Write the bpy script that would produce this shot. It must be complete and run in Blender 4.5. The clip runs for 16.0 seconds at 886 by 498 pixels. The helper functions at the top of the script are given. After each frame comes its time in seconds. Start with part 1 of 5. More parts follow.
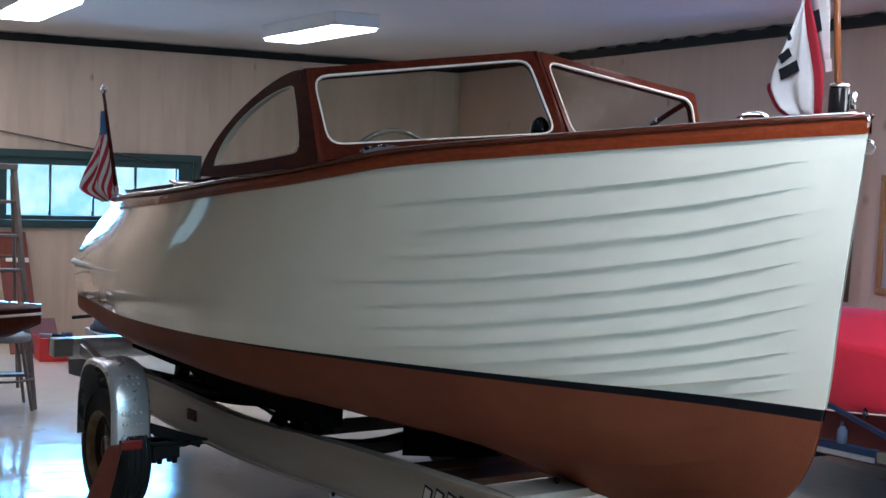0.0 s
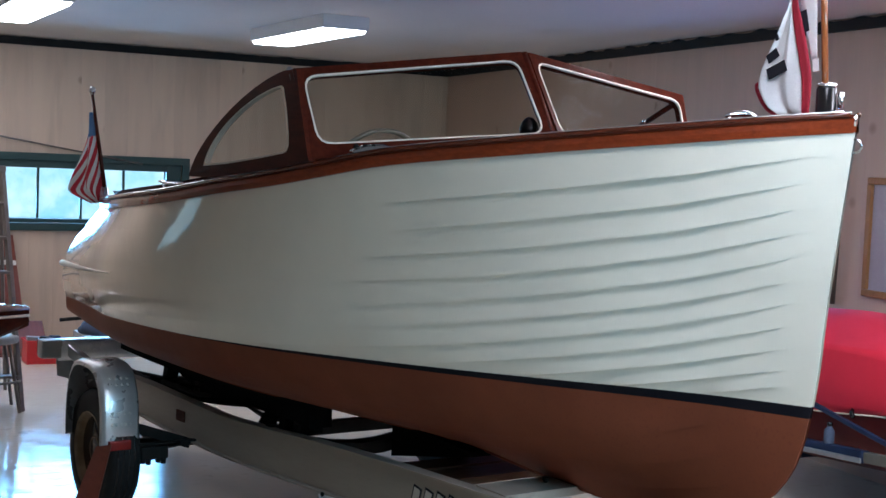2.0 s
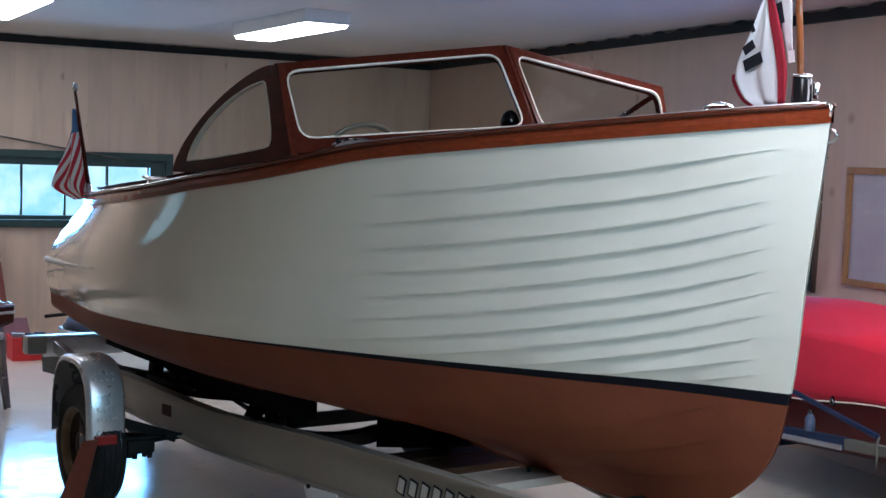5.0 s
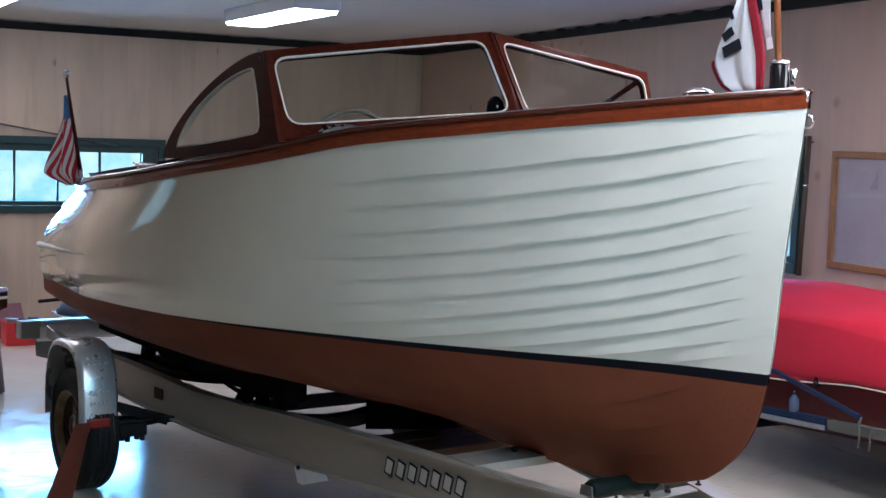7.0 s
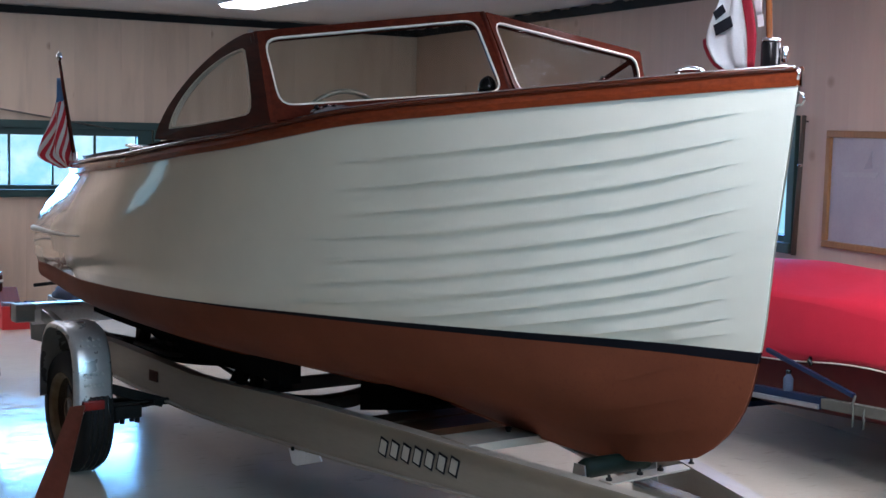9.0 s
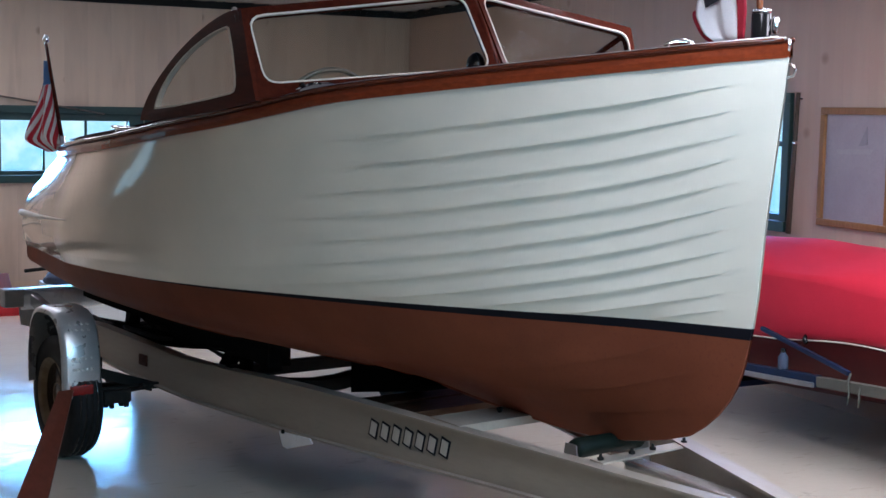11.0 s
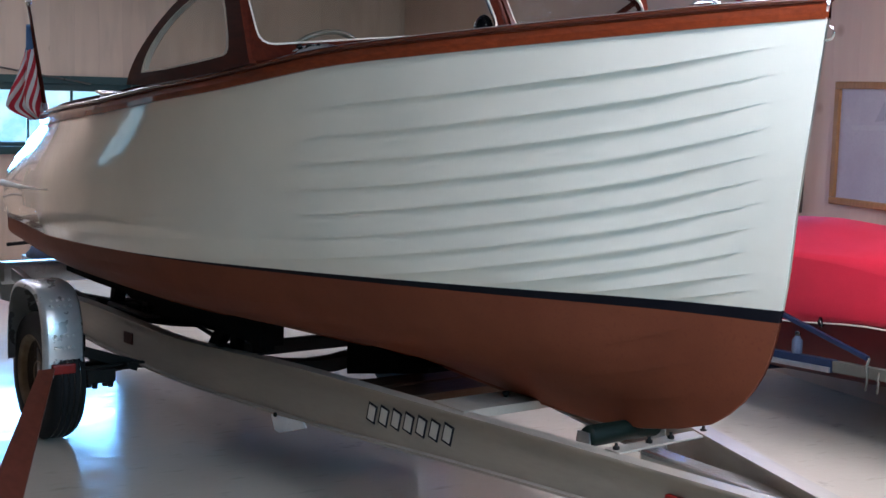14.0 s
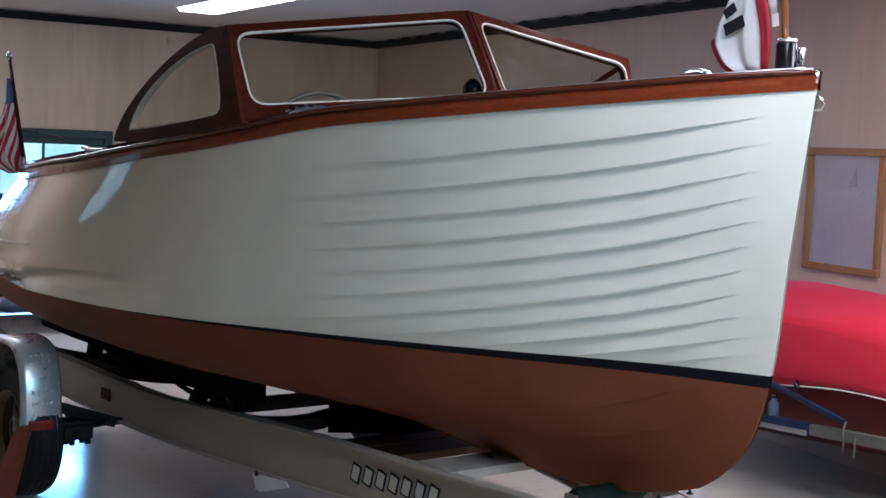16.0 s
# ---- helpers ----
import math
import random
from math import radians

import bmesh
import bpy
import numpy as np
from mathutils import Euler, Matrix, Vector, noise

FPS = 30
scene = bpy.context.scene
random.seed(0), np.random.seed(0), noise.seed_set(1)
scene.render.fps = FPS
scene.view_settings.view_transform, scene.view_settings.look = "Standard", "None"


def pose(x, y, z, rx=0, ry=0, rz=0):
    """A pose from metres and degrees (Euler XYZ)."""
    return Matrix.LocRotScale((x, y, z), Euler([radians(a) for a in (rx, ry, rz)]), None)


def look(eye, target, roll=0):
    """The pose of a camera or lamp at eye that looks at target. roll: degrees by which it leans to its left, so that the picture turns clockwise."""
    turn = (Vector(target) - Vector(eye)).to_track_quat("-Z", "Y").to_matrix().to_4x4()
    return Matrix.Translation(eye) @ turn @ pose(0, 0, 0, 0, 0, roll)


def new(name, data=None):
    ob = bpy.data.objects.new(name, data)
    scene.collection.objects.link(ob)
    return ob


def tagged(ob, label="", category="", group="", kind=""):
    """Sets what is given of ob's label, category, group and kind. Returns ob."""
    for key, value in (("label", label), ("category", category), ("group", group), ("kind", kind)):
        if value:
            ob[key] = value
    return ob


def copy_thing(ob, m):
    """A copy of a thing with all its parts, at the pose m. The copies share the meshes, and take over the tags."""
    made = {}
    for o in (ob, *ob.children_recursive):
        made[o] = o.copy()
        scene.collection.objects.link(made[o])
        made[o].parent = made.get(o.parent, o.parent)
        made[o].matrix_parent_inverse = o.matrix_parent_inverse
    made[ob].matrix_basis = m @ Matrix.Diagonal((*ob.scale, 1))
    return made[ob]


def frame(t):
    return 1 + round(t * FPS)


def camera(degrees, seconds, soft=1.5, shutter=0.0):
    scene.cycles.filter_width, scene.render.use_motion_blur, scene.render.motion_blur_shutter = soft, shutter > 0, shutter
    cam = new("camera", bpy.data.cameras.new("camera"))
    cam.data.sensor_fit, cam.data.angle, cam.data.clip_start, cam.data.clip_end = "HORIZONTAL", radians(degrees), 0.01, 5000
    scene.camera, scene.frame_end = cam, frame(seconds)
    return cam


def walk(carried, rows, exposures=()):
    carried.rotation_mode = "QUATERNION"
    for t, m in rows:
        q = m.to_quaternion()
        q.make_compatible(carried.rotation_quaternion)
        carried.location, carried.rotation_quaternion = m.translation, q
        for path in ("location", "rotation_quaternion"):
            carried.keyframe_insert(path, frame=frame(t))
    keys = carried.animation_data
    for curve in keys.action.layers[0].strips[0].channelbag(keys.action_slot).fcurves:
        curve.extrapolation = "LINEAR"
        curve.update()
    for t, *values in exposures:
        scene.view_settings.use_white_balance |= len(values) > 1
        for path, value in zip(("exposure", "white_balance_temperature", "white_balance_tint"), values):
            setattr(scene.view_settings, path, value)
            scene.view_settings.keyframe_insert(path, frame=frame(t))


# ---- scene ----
cam = camera(36.83, 16.0)
# seconds, eye, target, roll
PATH = [
    (0, (-3.183, -3.242, 1.919), (-1.3723, 0.3140, 1.6468), 2.30),
    (0.5, (-3.189, -3.246, 1.917), (-1.3706, 0.3071, 1.6502), 2.30),
    (1, (-3.195, -3.250, 1.908), (-1.3668, 0.2987, 1.6474), 2.40),
    (1.5, (-3.198, -3.253, 1.893), (-1.3608, 0.2916, 1.6417), 2.44),
    (2, (-3.198, -3.255, 1.894), (-1.3536, 0.2850, 1.6408), 2.38),
    (2.5, (-3.191, -3.258, 1.897), (-1.3438, 0.2805, 1.6399), 2.30),
    (3, (-3.186, -3.261, 1.897), (-1.3343, 0.2753, 1.6379), 2.17),
    (3.5, (-3.176, -3.263, 1.896), (-1.3219, 0.2715, 1.6354), 2.08),
    (4, (-3.186, -3.268, 1.891), (-1.3218, 0.2617, 1.6309), 2.04),
    (6.5, (-3.223, -3.375, 1.898), (-1.3231, 0.1313, 1.5954), 1.79),
    (7, (-3.216, -3.391, 1.900), (-1.3192, 0.1163, 1.5825), 1.74),
    (7.5, (-3.209, -3.395, 1.907), (-1.3139, 0.1110, 1.5705), 1.62),
    (8, (-3.204, -3.403, 1.896), (-1.3103, 0.1041, 1.5534), 1.64),
    (8.5, (-3.206, -3.401, 1.898), (-1.3057, 0.1008, 1.5392), 1.53),
    (9, (-3.193, -3.400, 1.888), (-1.2930, 0.1000, 1.5204), 1.47),
    (11.5, (-3.119, -3.324, 1.854), (-1.2065, 0.1626, 1.4255), 0.88),
    (12, (-3.113, -3.270, 1.855), (-1.1878, 0.2064, 1.4030), 0.83),
    (12.5, (-3.111, -3.217, 1.857), (-1.1729, 0.2498, 1.3814), 0.89),
    (13, (-3.080, -3.170, 1.816), (-1.1505, 0.3026, 1.3494), 1.11),
    (13.5, (-2.964, -3.117, 1.781), (-1.0939, 0.3878, 1.3157), 1.28),
    (14, (-3.030, -3.051, 1.801), (-1.0975, 0.4189, 1.3290), 1.57),
    (14.5, (-3.051, -3.041, 1.825), (-1.0816, 0.4154, 1.4110), 1.80),
    (15, (-3.084, -3.020, 1.802), (-1.0776, 0.4251, 1.4728), 2.29),
    (15.5, (-3.117, -3.019, 1.817), (-1.0902, 0.4161, 1.5102), 2.31),
    (16, (-3.139, -3.021, 1.823), (-1.0996, 0.4065, 1.5198), 2.44),
]
walk(cam, [(t, look(eye, target, roll)) for t, eye, target, roll in PATH], [(0.0, -0.10, 5890, 15), (8.0, -0.12, 5890, 17), (11.5, -0.11, 5890, 19), (13.5, 0.05, 5890, 20), (14.5, 0.02, 5890, 19), (16.0, -0.11, 5895, 18)])

# ---- world and light ----
world = bpy.data.worlds.new("world")
scene.world = world
world.use_nodes = True
wn = world.node_tree.nodes
sky = wn.new("ShaderNodeTexSky")
sky.sky_type, sky.sun_disc = "NISHITA", False
sky.sun_elevation, sky.sun_rotation = radians(35), radians(200)
world.node_tree.links.new(sky.outputs[0], wn["Background"].inputs[0])
wn["Background"].inputs[1].default_value = 0.12


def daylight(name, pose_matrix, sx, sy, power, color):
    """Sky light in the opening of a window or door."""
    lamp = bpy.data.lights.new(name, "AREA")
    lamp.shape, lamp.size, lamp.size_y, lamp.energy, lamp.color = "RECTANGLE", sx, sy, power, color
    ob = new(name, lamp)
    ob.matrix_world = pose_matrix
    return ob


BACK_Y, RIGHT_X, LEFT_X, FRONT_Y = 10.08, 3.22, -9.0, -3.7
CEIL_Z, TRIM_Z, SKEW_DEG = 2.96, 2.875, 4.6
daylight("daylight_back", look((-0.28, BACK_Y + 0.10, 1.47), (-0.28, 4.0, 0.2)), 1.7, 0.46, 35, (0.19, 0.55, 1.0)).data.spread = radians(115)
daylight("daylight_right", look((RIGHT_X + 0.10, 3.95, 1.55), (0, 3.95, 1.0)), 0.9, 0.7, 22, (0.12, 0.34, 1.0))
# this doorway is out of view, assumed from the cool light on the bow
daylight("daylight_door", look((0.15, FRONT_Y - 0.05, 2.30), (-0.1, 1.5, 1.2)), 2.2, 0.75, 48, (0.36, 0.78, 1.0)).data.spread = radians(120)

# ---- materials ----


def nodes_of(name):
    m = bpy.data.materials.new(name)
    m.use_nodes = True
    return m, m.node_tree.nodes, m.node_tree.links, m.node_tree.nodes["Principled BSDF"]


def mix_rgb(nodes, links, fac, a, b):
    n = nodes.new("ShaderNodeMix")
    n.data_type = "RGBA"
    for sock, value in ((n.inputs[0], fac), (n.inputs[6], a), (n.inputs[7], b)):
        if hasattr(value, "is_linked"):
            links.new(value, sock)
        else:
            sock.default_value = value if not isinstance(value, tuple) else (*value, 1)
    return n.outputs[2]


def noise_of(nodes, links, scale, detail=4, stretch=None, coord="Object", rough=0.55):
    tc = nodes.new("ShaderNodeTexCoord")
    out = tc.outputs[coord]
    if stretch:
        mp = nodes.new("ShaderNodeMapping")
        mp.inputs["Scale"].default_value = stretch
        links.new(out, mp.inputs[0])
        out = mp.outputs[0]
    n = nodes.new("ShaderNodeTexNoise")
    n.inputs["Scale"].default_value, n.inputs["Detail"].default_value, n.inputs["Roughness"].default_value = scale, detail, rough
    links.new(out, n.inputs["Vector"])
    return n.outputs["Fac"]


def ramp_of(nodes, links, fac, lo, hi):
    n = nodes.new("ShaderNodeMapRange")
    n.inputs[1].default_value, n.inputs[2].default_value = lo, hi
    links.new(fac, n.inputs[0])
    return n.outputs[0]


def bump_of(nodes, links, bsdf, height, strength, distance=0.01):
    b = nodes.new("ShaderNodeBump")
    b.inputs["Strength"].default_value, b.inputs["Distance"].default_value = strength, distance
    links.new(height, b.inputs["Height"])
    links.new(b.outputs[0], bsdf.inputs["Normal"])


def surface(name, a, b, scale=6.0, rough=(0.4, 0.55), metal=0.0, bump=0.05, stretch=None, coat=0.0, fine=60.0, coord="Object", dist=0.004, spec=0.5):
    """A surface of two colours mottled at two scales, with varied gloss and fine relief."""
    m, nodes, links, bsdf = nodes_of(name)
    big = noise_of(nodes, links, scale, 5, stretch, coord)
    small = noise_of(nodes, links, fine, 3, stretch, coord)
    col = mix_rgb(nodes, links, ramp_of(nodes, links, big, 0.3, 0.7), a, b)
    dark = tuple(0.82 * (x + y) / 2 for x, y in zip(a, b))
    f = nodes.new("ShaderNodeMath")
    f.operation = "MULTIPLY"
    f.inputs[1].default_value = 0.35
    links.new(ramp_of(nodes, links, small, 0.45, 0.75), f.inputs[0])
    col = mix_rgb(nodes, links, f.outputs[0], col, dark)
    links.new(col, bsdf.inputs["Base Color"])
    r = nodes.new("ShaderNodeMapRange")
    r.inputs[3].default_value, r.inputs[4].default_value = rough
    links.new(big, r.inputs[0])
    links.new(r.outputs[0], bsdf.inputs["Roughness"])
    bsdf.inputs["Metallic"].default_value = metal
    bsdf.inputs["Specular IOR Level"].default_value = spec
    bsdf.inputs["Coat Weight"].default_value = coat
    bsdf.inputs["Coat Roughness"].default_value = 0.06
    if bump:
        bump_of(nodes, links, bsdf, small, bump, dist)
    return m


def hull_paint():
    """Cream white topsides, black boot stripe and copper red bottom, split by height along the hull."""
    m, nodes, links, bsdf = nodes_of("hull_paint")
    tc = nodes.new("ShaderNodeTexCoord")
    xyz = nodes.new("ShaderNodeSeparateXYZ")
    links.new(tc.outputs["Object"], xyz.inputs[0])

    def above(z0, slope):
        a = nodes.new("ShaderNodeMath")
        a.operation = "MULTIPLY_ADD"
        links.new(xyz.outputs[1], a.inputs[0])
        a.inputs[1].default_value, a.inputs[2].default_value = -slope, -z0
        s = nodes.new("ShaderNodeMath")
        s.operation = "ADD"
        links.new(xyz.outputs[2], s.inputs[0])
        links.new(a.outputs[0], s.inputs[1])
        k = nodes.new("ShaderNodeMapRange")
        k.inputs[1].default_value, k.inputs[2].default_value = -0.0012, 0.0012
        links.new(s.outputs[0], k.inputs[0])
        return k.outputs[0]

    stain = noise_of(nodes, links, 2.2, 5)
    grit = noise_of(nodes, links, 90, 3)
    white = mix_rgb(nodes, links, ramp_of(nodes, links, stain, 0.35, 0.7), (0.81, 0.775, 0.655), (0.75, 0.72, 0.61))
    red = mix_rgb(nodes, links, ramp_of(nodes, links, stain, 0.3, 0.7), (0.205, 0.061, 0.030), (0.155, 0.045, 0.023))
    red = mix_rgb(nodes, links, ramp_of(nodes, links, grit, 0.55, 0.8), red, (0.15, 0.044, 0.026))
    low = mix_rgb(nodes, links, above(1.088, -0.0160), red, (0.008, 0.008, 0.012))
    links.new(mix_rgb(nodes, links, above(1.131, -0.0295), low, white), bsdf.inputs["Base Color"])
    top = above(1.131, -0.0295)
    rg = nodes.new("ShaderNodeMapRange")
    rg.inputs[3].default_value, rg.inputs[4].default_value = 0.55, 0.13
    links.new(top, rg.inputs[0])
    links.new(rg.outputs[0], bsdf.inputs["Roughness"])
    sp = nodes.new("ShaderNodeMapRange")
    sp.inputs[3].default_value, sp.inputs[4].default_value = 0.10, 0.5
    links.new(top, sp.inputs[0])
    links.new(sp.outputs[0], bsdf.inputs["Specular IOR Level"])
    links.new(top, bsdf.inputs["Coat Weight"])
    bsdf.inputs["Coat Roughness"].default_value, bsdf.inputs["Coat IOR"].default_value = 0.06, 1.7
    wave = noise_of(nodes, links, 3.6, 3)
    bump_of(nodes, links, bsdf, wave, 0.42, 0.012)
    return m


def wood(name, a, b, along=(1, 1, 12), coat=1.0, rough=(0.25, 0.4), spec=0.15):
    """Varnished wood with long grain."""
    m, nodes, links, bsdf = nodes_of(name)
    grain = noise_of(nodes, links, 7, 6, along)
    broad = noise_of(nodes, links, 1.6, 3)
    fine = noise_of(nodes, links, 40, 4, along)
    col = mix_rgb(nodes, links, ramp_of(nodes, links, grain, 0.3, 0.72), a, b)
    col = mix_rgb(nodes, links, ramp_of(nodes, links, fine, 0.55, 0.8), col, tuple(0.55 * x for x in a))
    f = nodes.new("ShaderNodeMath")
    f.operation = "MULTIPLY"
    f.inputs[1].default_value = 0.5
    links.new(ramp_of(nodes, links, broad, 0.4, 0.75), f.inputs[0])
    col = mix_rgb(nodes, links, f.outputs[0], col, tuple(0.6 * (x + y) / 2 for x, y in zip(a, b)))
    links.new(col, bsdf.inputs["Base Color"])
    r = nodes.new("ShaderNodeMapRange")
    r.inputs[3].default_value, r.inputs[4].default_value = rough
    links.new(grain, r.inputs[0])
    links.new(r.outputs[0], bsdf.inputs["Roughness"])
    bsdf.inputs["Coat Weight"].default_value, bsdf.inputs["Coat Roughness"].default_value = coat, 0.04
    bsdf.inputs["Specular IOR Level"].default_value = spec
    bump_of(nodes, links, bsdf, fine, 0.06, 0.002)
    return m


def pine_boards(name="knotty_pine", a=(0.66, 0.515, 0.385), b=(0.62, 0.48, 0.36)):
    """Pale knotty pine boards, each board a little different, with knots."""
    m, nodes, links, bsdf = nodes_of(name)
    info = nodes.new("ShaderNodeObjectInfo")
    tc = nodes.new("ShaderNodeTexCoord")
    shift = nodes.new("ShaderNodeVectorMath")
    shift.operation = "MULTIPLY_ADD"
    shift.inputs[1].default_value = (1, 1, 1)
    comb = nodes.new("ShaderNodeCombineXYZ")
    big = nodes.new("ShaderNodeMath")
    big.operation = "MULTIPLY"
    big.inputs[1].default_value = 37.0
    links.new(info.outputs["Random"], big.inputs[0])
    for i in range(3):
        links.new(big.outputs[0], comb.inputs[i])
    links.new(tc.outputs["Object"], shift.inputs[0])
    links.new(comb.outputs[0], shift.inputs[2])
    mp = nodes.new("ShaderNodeMapping")
    mp.inputs["Scale"].default_value = (4, 4, 0.35)
    links.new(shift.outputs[0], mp.inputs[0])
    grain = nodes.new("ShaderNodeTexNoise")
    grain.inputs["Scale"].default_value, grain.inputs["Detail"].default_value = 3, 5
    links.new(mp.outputs[0], grain.inputs["Vector"])
    vor = nodes.new("ShaderNodeTexVoronoi")
    vor.inputs["Scale"].default_value = 2.6
    links.new(shift.outputs[0], vor.inputs["Vector"])
    knot = nodes.new("ShaderNodeMapRange")
    knot.inputs[1].default_value, knot.inputs[2].default_value = 0.13, 0.05
    links.new(vor.outputs["Distance"], knot.inputs[0])
    col = mix_rgb(nodes, links, ramp_of(nodes, links, grain.outputs[0], 0.3, 0.7), a, b)
    tint = nodes.new("ShaderNodeMath")
    tint.operation = "MULTIPLY"
    tint.inputs[1].default_value = 0.24
    links.new(info.outputs["Random"], tint.inputs[0])
    col = mix_rgb(nodes, links, tint.outputs[0], col, (0.42, 0.31, 0.235))
    streak = nodes.new("ShaderNodeTexNoise")
    streak.inputs["Scale"].default_value, streak.inputs["Detail"].default_value = 1.5, 4
    mp2 = nodes.new("ShaderNodeMapping")
    mp2.inputs["Scale"].default_value = (5, 5, 0.8)
    links.new(shift.outputs[0], mp2.inputs[0])
    links.new(mp2.outputs[0], streak.inputs["Vector"])
    stain = nodes.new("ShaderNodeMath")
    stain.operation = "MULTIPLY"
    stain.inputs[1].default_value = 0.5
    links.new(ramp_of(nodes, links, streak.outputs[0], 0.5, 0.72), stain.inputs[0])
    col = mix_rgb(nodes, links, stain.outputs[0], col, (0.45, 0.345, 0.26))
    f = nodes.new("ShaderNodeMath")
    f.operation = "MULTIPLY"
    f.inputs[1].default_value = 0.6
    links.new(knot.outputs[0], f.inputs[0])
    col = mix_rgb(nodes, links, f.outputs[0], col, (0.24, 0.14, 0.085))
    links.new(col, bsdf.inputs["Base Color"])
    bsdf.inputs["Roughness"].default_value = 0.5
    bump_of(nodes, links, bsdf, grain.outputs[0], 0.05, 0.002)
    return m


def floor_paint():
    """Glossy cream floor paint with scuffs and damp patches."""
    m, nodes, links, bsdf = nodes_of("floor_paint")
    big = noise_of(nodes, links, 0.7, 6)
    scuff = noise_of(nodes, links, 5, 6, (1, 3, 1))
    fine = noise_of(nodes, links, 45, 4)
    col = mix_rgb(nodes, links, ramp_of(nodes, links, big, 0.35, 0.7), (0.64, 0.580, 0.475), (0.58, 0.525, 0.43))
    col = mix_rgb(nodes, links, ramp_of(nodes, links, scuff, 0.60, 0.80), col, (0.42, 0.38, 0.31))
    col = mix_rgb(nodes, links, ramp_of(nodes, links, fine, 0.66, 0.8), col, (0.45, 0.41, 0.34))
    damp = noise_of(nodes, links, 2.3, 6, None, "Object", 0.62)
    col = mix_rgb(nodes, links, ramp_of(nodes, links, damp, 0.64, 0.74), col, (0.31, 0.29, 0.27))
    links.new(col, bsdf.inputs["Base Color"])
    r = nodes.new("ShaderNodeMapRange")
    r.inputs[1].default_value, r.inputs[2].default_value = 0.4, 0.7
    r.inputs[3].default_value, r.inputs[4].default_value = 0.08, 0.22
    links.new(scuff, r.inputs[0])
    links.new(r.outputs[0], bsdf.inputs["Roughness"])
    bsdf.inputs["Specular IOR Level"].default_value = 0.36
    bump_of(nodes, links, bsdf, noise_of(nodes, links, 4.0, 4), 0.22, 0.01)
    return m


def glow(name, color, strength):
    m, nodes, links, bsdf = nodes_of(name)
    bsdf.inputs["Base Color"].default_value = (0.8, 0.8, 0.8, 1)
    bsdf.inputs["Emission Color"].default_value, bsdf.inputs["Emission Strength"].default_value = (*color, 1), strength
    return m


def outdoors():
    """Overexposed sky and pale trees outside a window."""
    m, nodes, links, bsdf = nodes_of("outdoors")
    n = noise_of(nodes, links, 3.0, 4)
    col = mix_rgb(nodes, links, ramp_of(nodes, links, n, 0.35, 0.65), (0.30, 0.72, 0.95), (0.66, 0.95, 1.0))
    bsdf.inputs["Base Color"].default_value = (0, 0, 0, 1)
    links.new(col, bsdf.inputs["Emission Color"])
    bsdf.inputs["Emission Strength"].default_value = 1.6
    return m


def clear_glass():
    """Thin clear pane: lets light straight through, with a faint mirror on it."""
    m, nodes, links, bsdf = nodes_of("clear_glass")
    nodes.remove(bsdf)
    clear, shine, both = nodes.new("ShaderNodeBsdfTransparent"), nodes.new("ShaderNodeBsdfGlossy"), nodes.new("ShaderNodeMixShader")
    clear.inputs[0].default_value = (0.86, 0.87, 0.86, 1)
    shine.inputs["Roughness"].default_value = 0.02
    both.inputs[0].default_value = 0.004
    links.new(clear.outputs[0], both.inputs[1])
    links.new(shine.outputs[0], both.inputs[2])
    links.new(both.outputs[0], nodes["Material Output"].inputs[0])
    return m


def striped_flag():
    """Red and white stripes with a blue canton, by the cloth's own coordinates."""
    m, nodes, links, bsdf = nodes_of("striped_flag")
    uv = nodes.new("ShaderNodeTexCoord")
    s = nodes.new("ShaderNodeSeparateXYZ")
    links.new(uv.outputs["UV"], s.inputs[0])

    def op(kind, a, b):
        n = nodes.new("ShaderNodeMath")
        n.operation = kind
        for i, v in enumerate((a, b)):
            if hasattr(v, "is_linked"):
                links.new(v, n.inputs[i])
            else:
                n.inputs[i].default_value = v
        return n.outputs[0]

    band = op("GREATER_THAN", op("FRACT", op("ADD", op("MULTIPLY", s.outputs[0], 6.2), op("MULTIPLY", s.outputs[1], 3.4)), 0), 0.5)
    cloth = mix_rgb(nodes, links, band, (0.62, 0.035, 0.055), (0.88, 0.86, 0.84))
    canton = op("MULTIPLY", op("GREATER_THAN", s.outputs[1], 0.74), 1.0)
    col = mix_rgb(nodes, links, canton, cloth, (0.09, 0.19, 0.36))
    links.new(col, bsdf.inputs["Base Color"])
    bsdf.inputs["Roughness"].default_value = 0.85
    bump_of(nodes, links, bsdf, noise_of(nodes, links, 25, 3), 0.2, 0.004)
    return m


HULL = hull_paint()
MAHOGANY = wood("varnished_mahogany", (0.088, 0.016, 0.008), (0.046, 0.009, 0.005), along=(6, 1, 6), coat=0.05, spec=0.04)
GLINT_METAL = surface("glint_metal", (0.85, 0.84, 0.82), (0.75, 0.74, 0.72), 20, (0.28, 0.38), metal=1.0, bump=0.0)
VARNISH = wood("wet_varnish", (0.13, 0.026, 0.010), (0.07, 0.013, 0.006), along=(10, 1, 10), coat=1.0, rough=(0.10, 0.16))
MAHOGANY_BRIGHT = wood("mahogany_covering", (0.26, 0.046, 0.014), (0.155, 0.026, 0.009), along=(10, 1, 10), coat=0.45, rough=(0.2, 0.3))
STAFF = wood("varnished_staff", (0.36, 0.105, 0.030), (0.26, 0.07, 0.02), along=(14, 14, 1))
PINE = pine_boards()
# right wall's copy of the pine, its dimness and red bounce in the colour
PINE_DIM = pine_boards("dim_knotty_pine", (0.54, 0.385, 0.295), (0.49, 0.345, 0.265))
FLOOR = floor_paint()
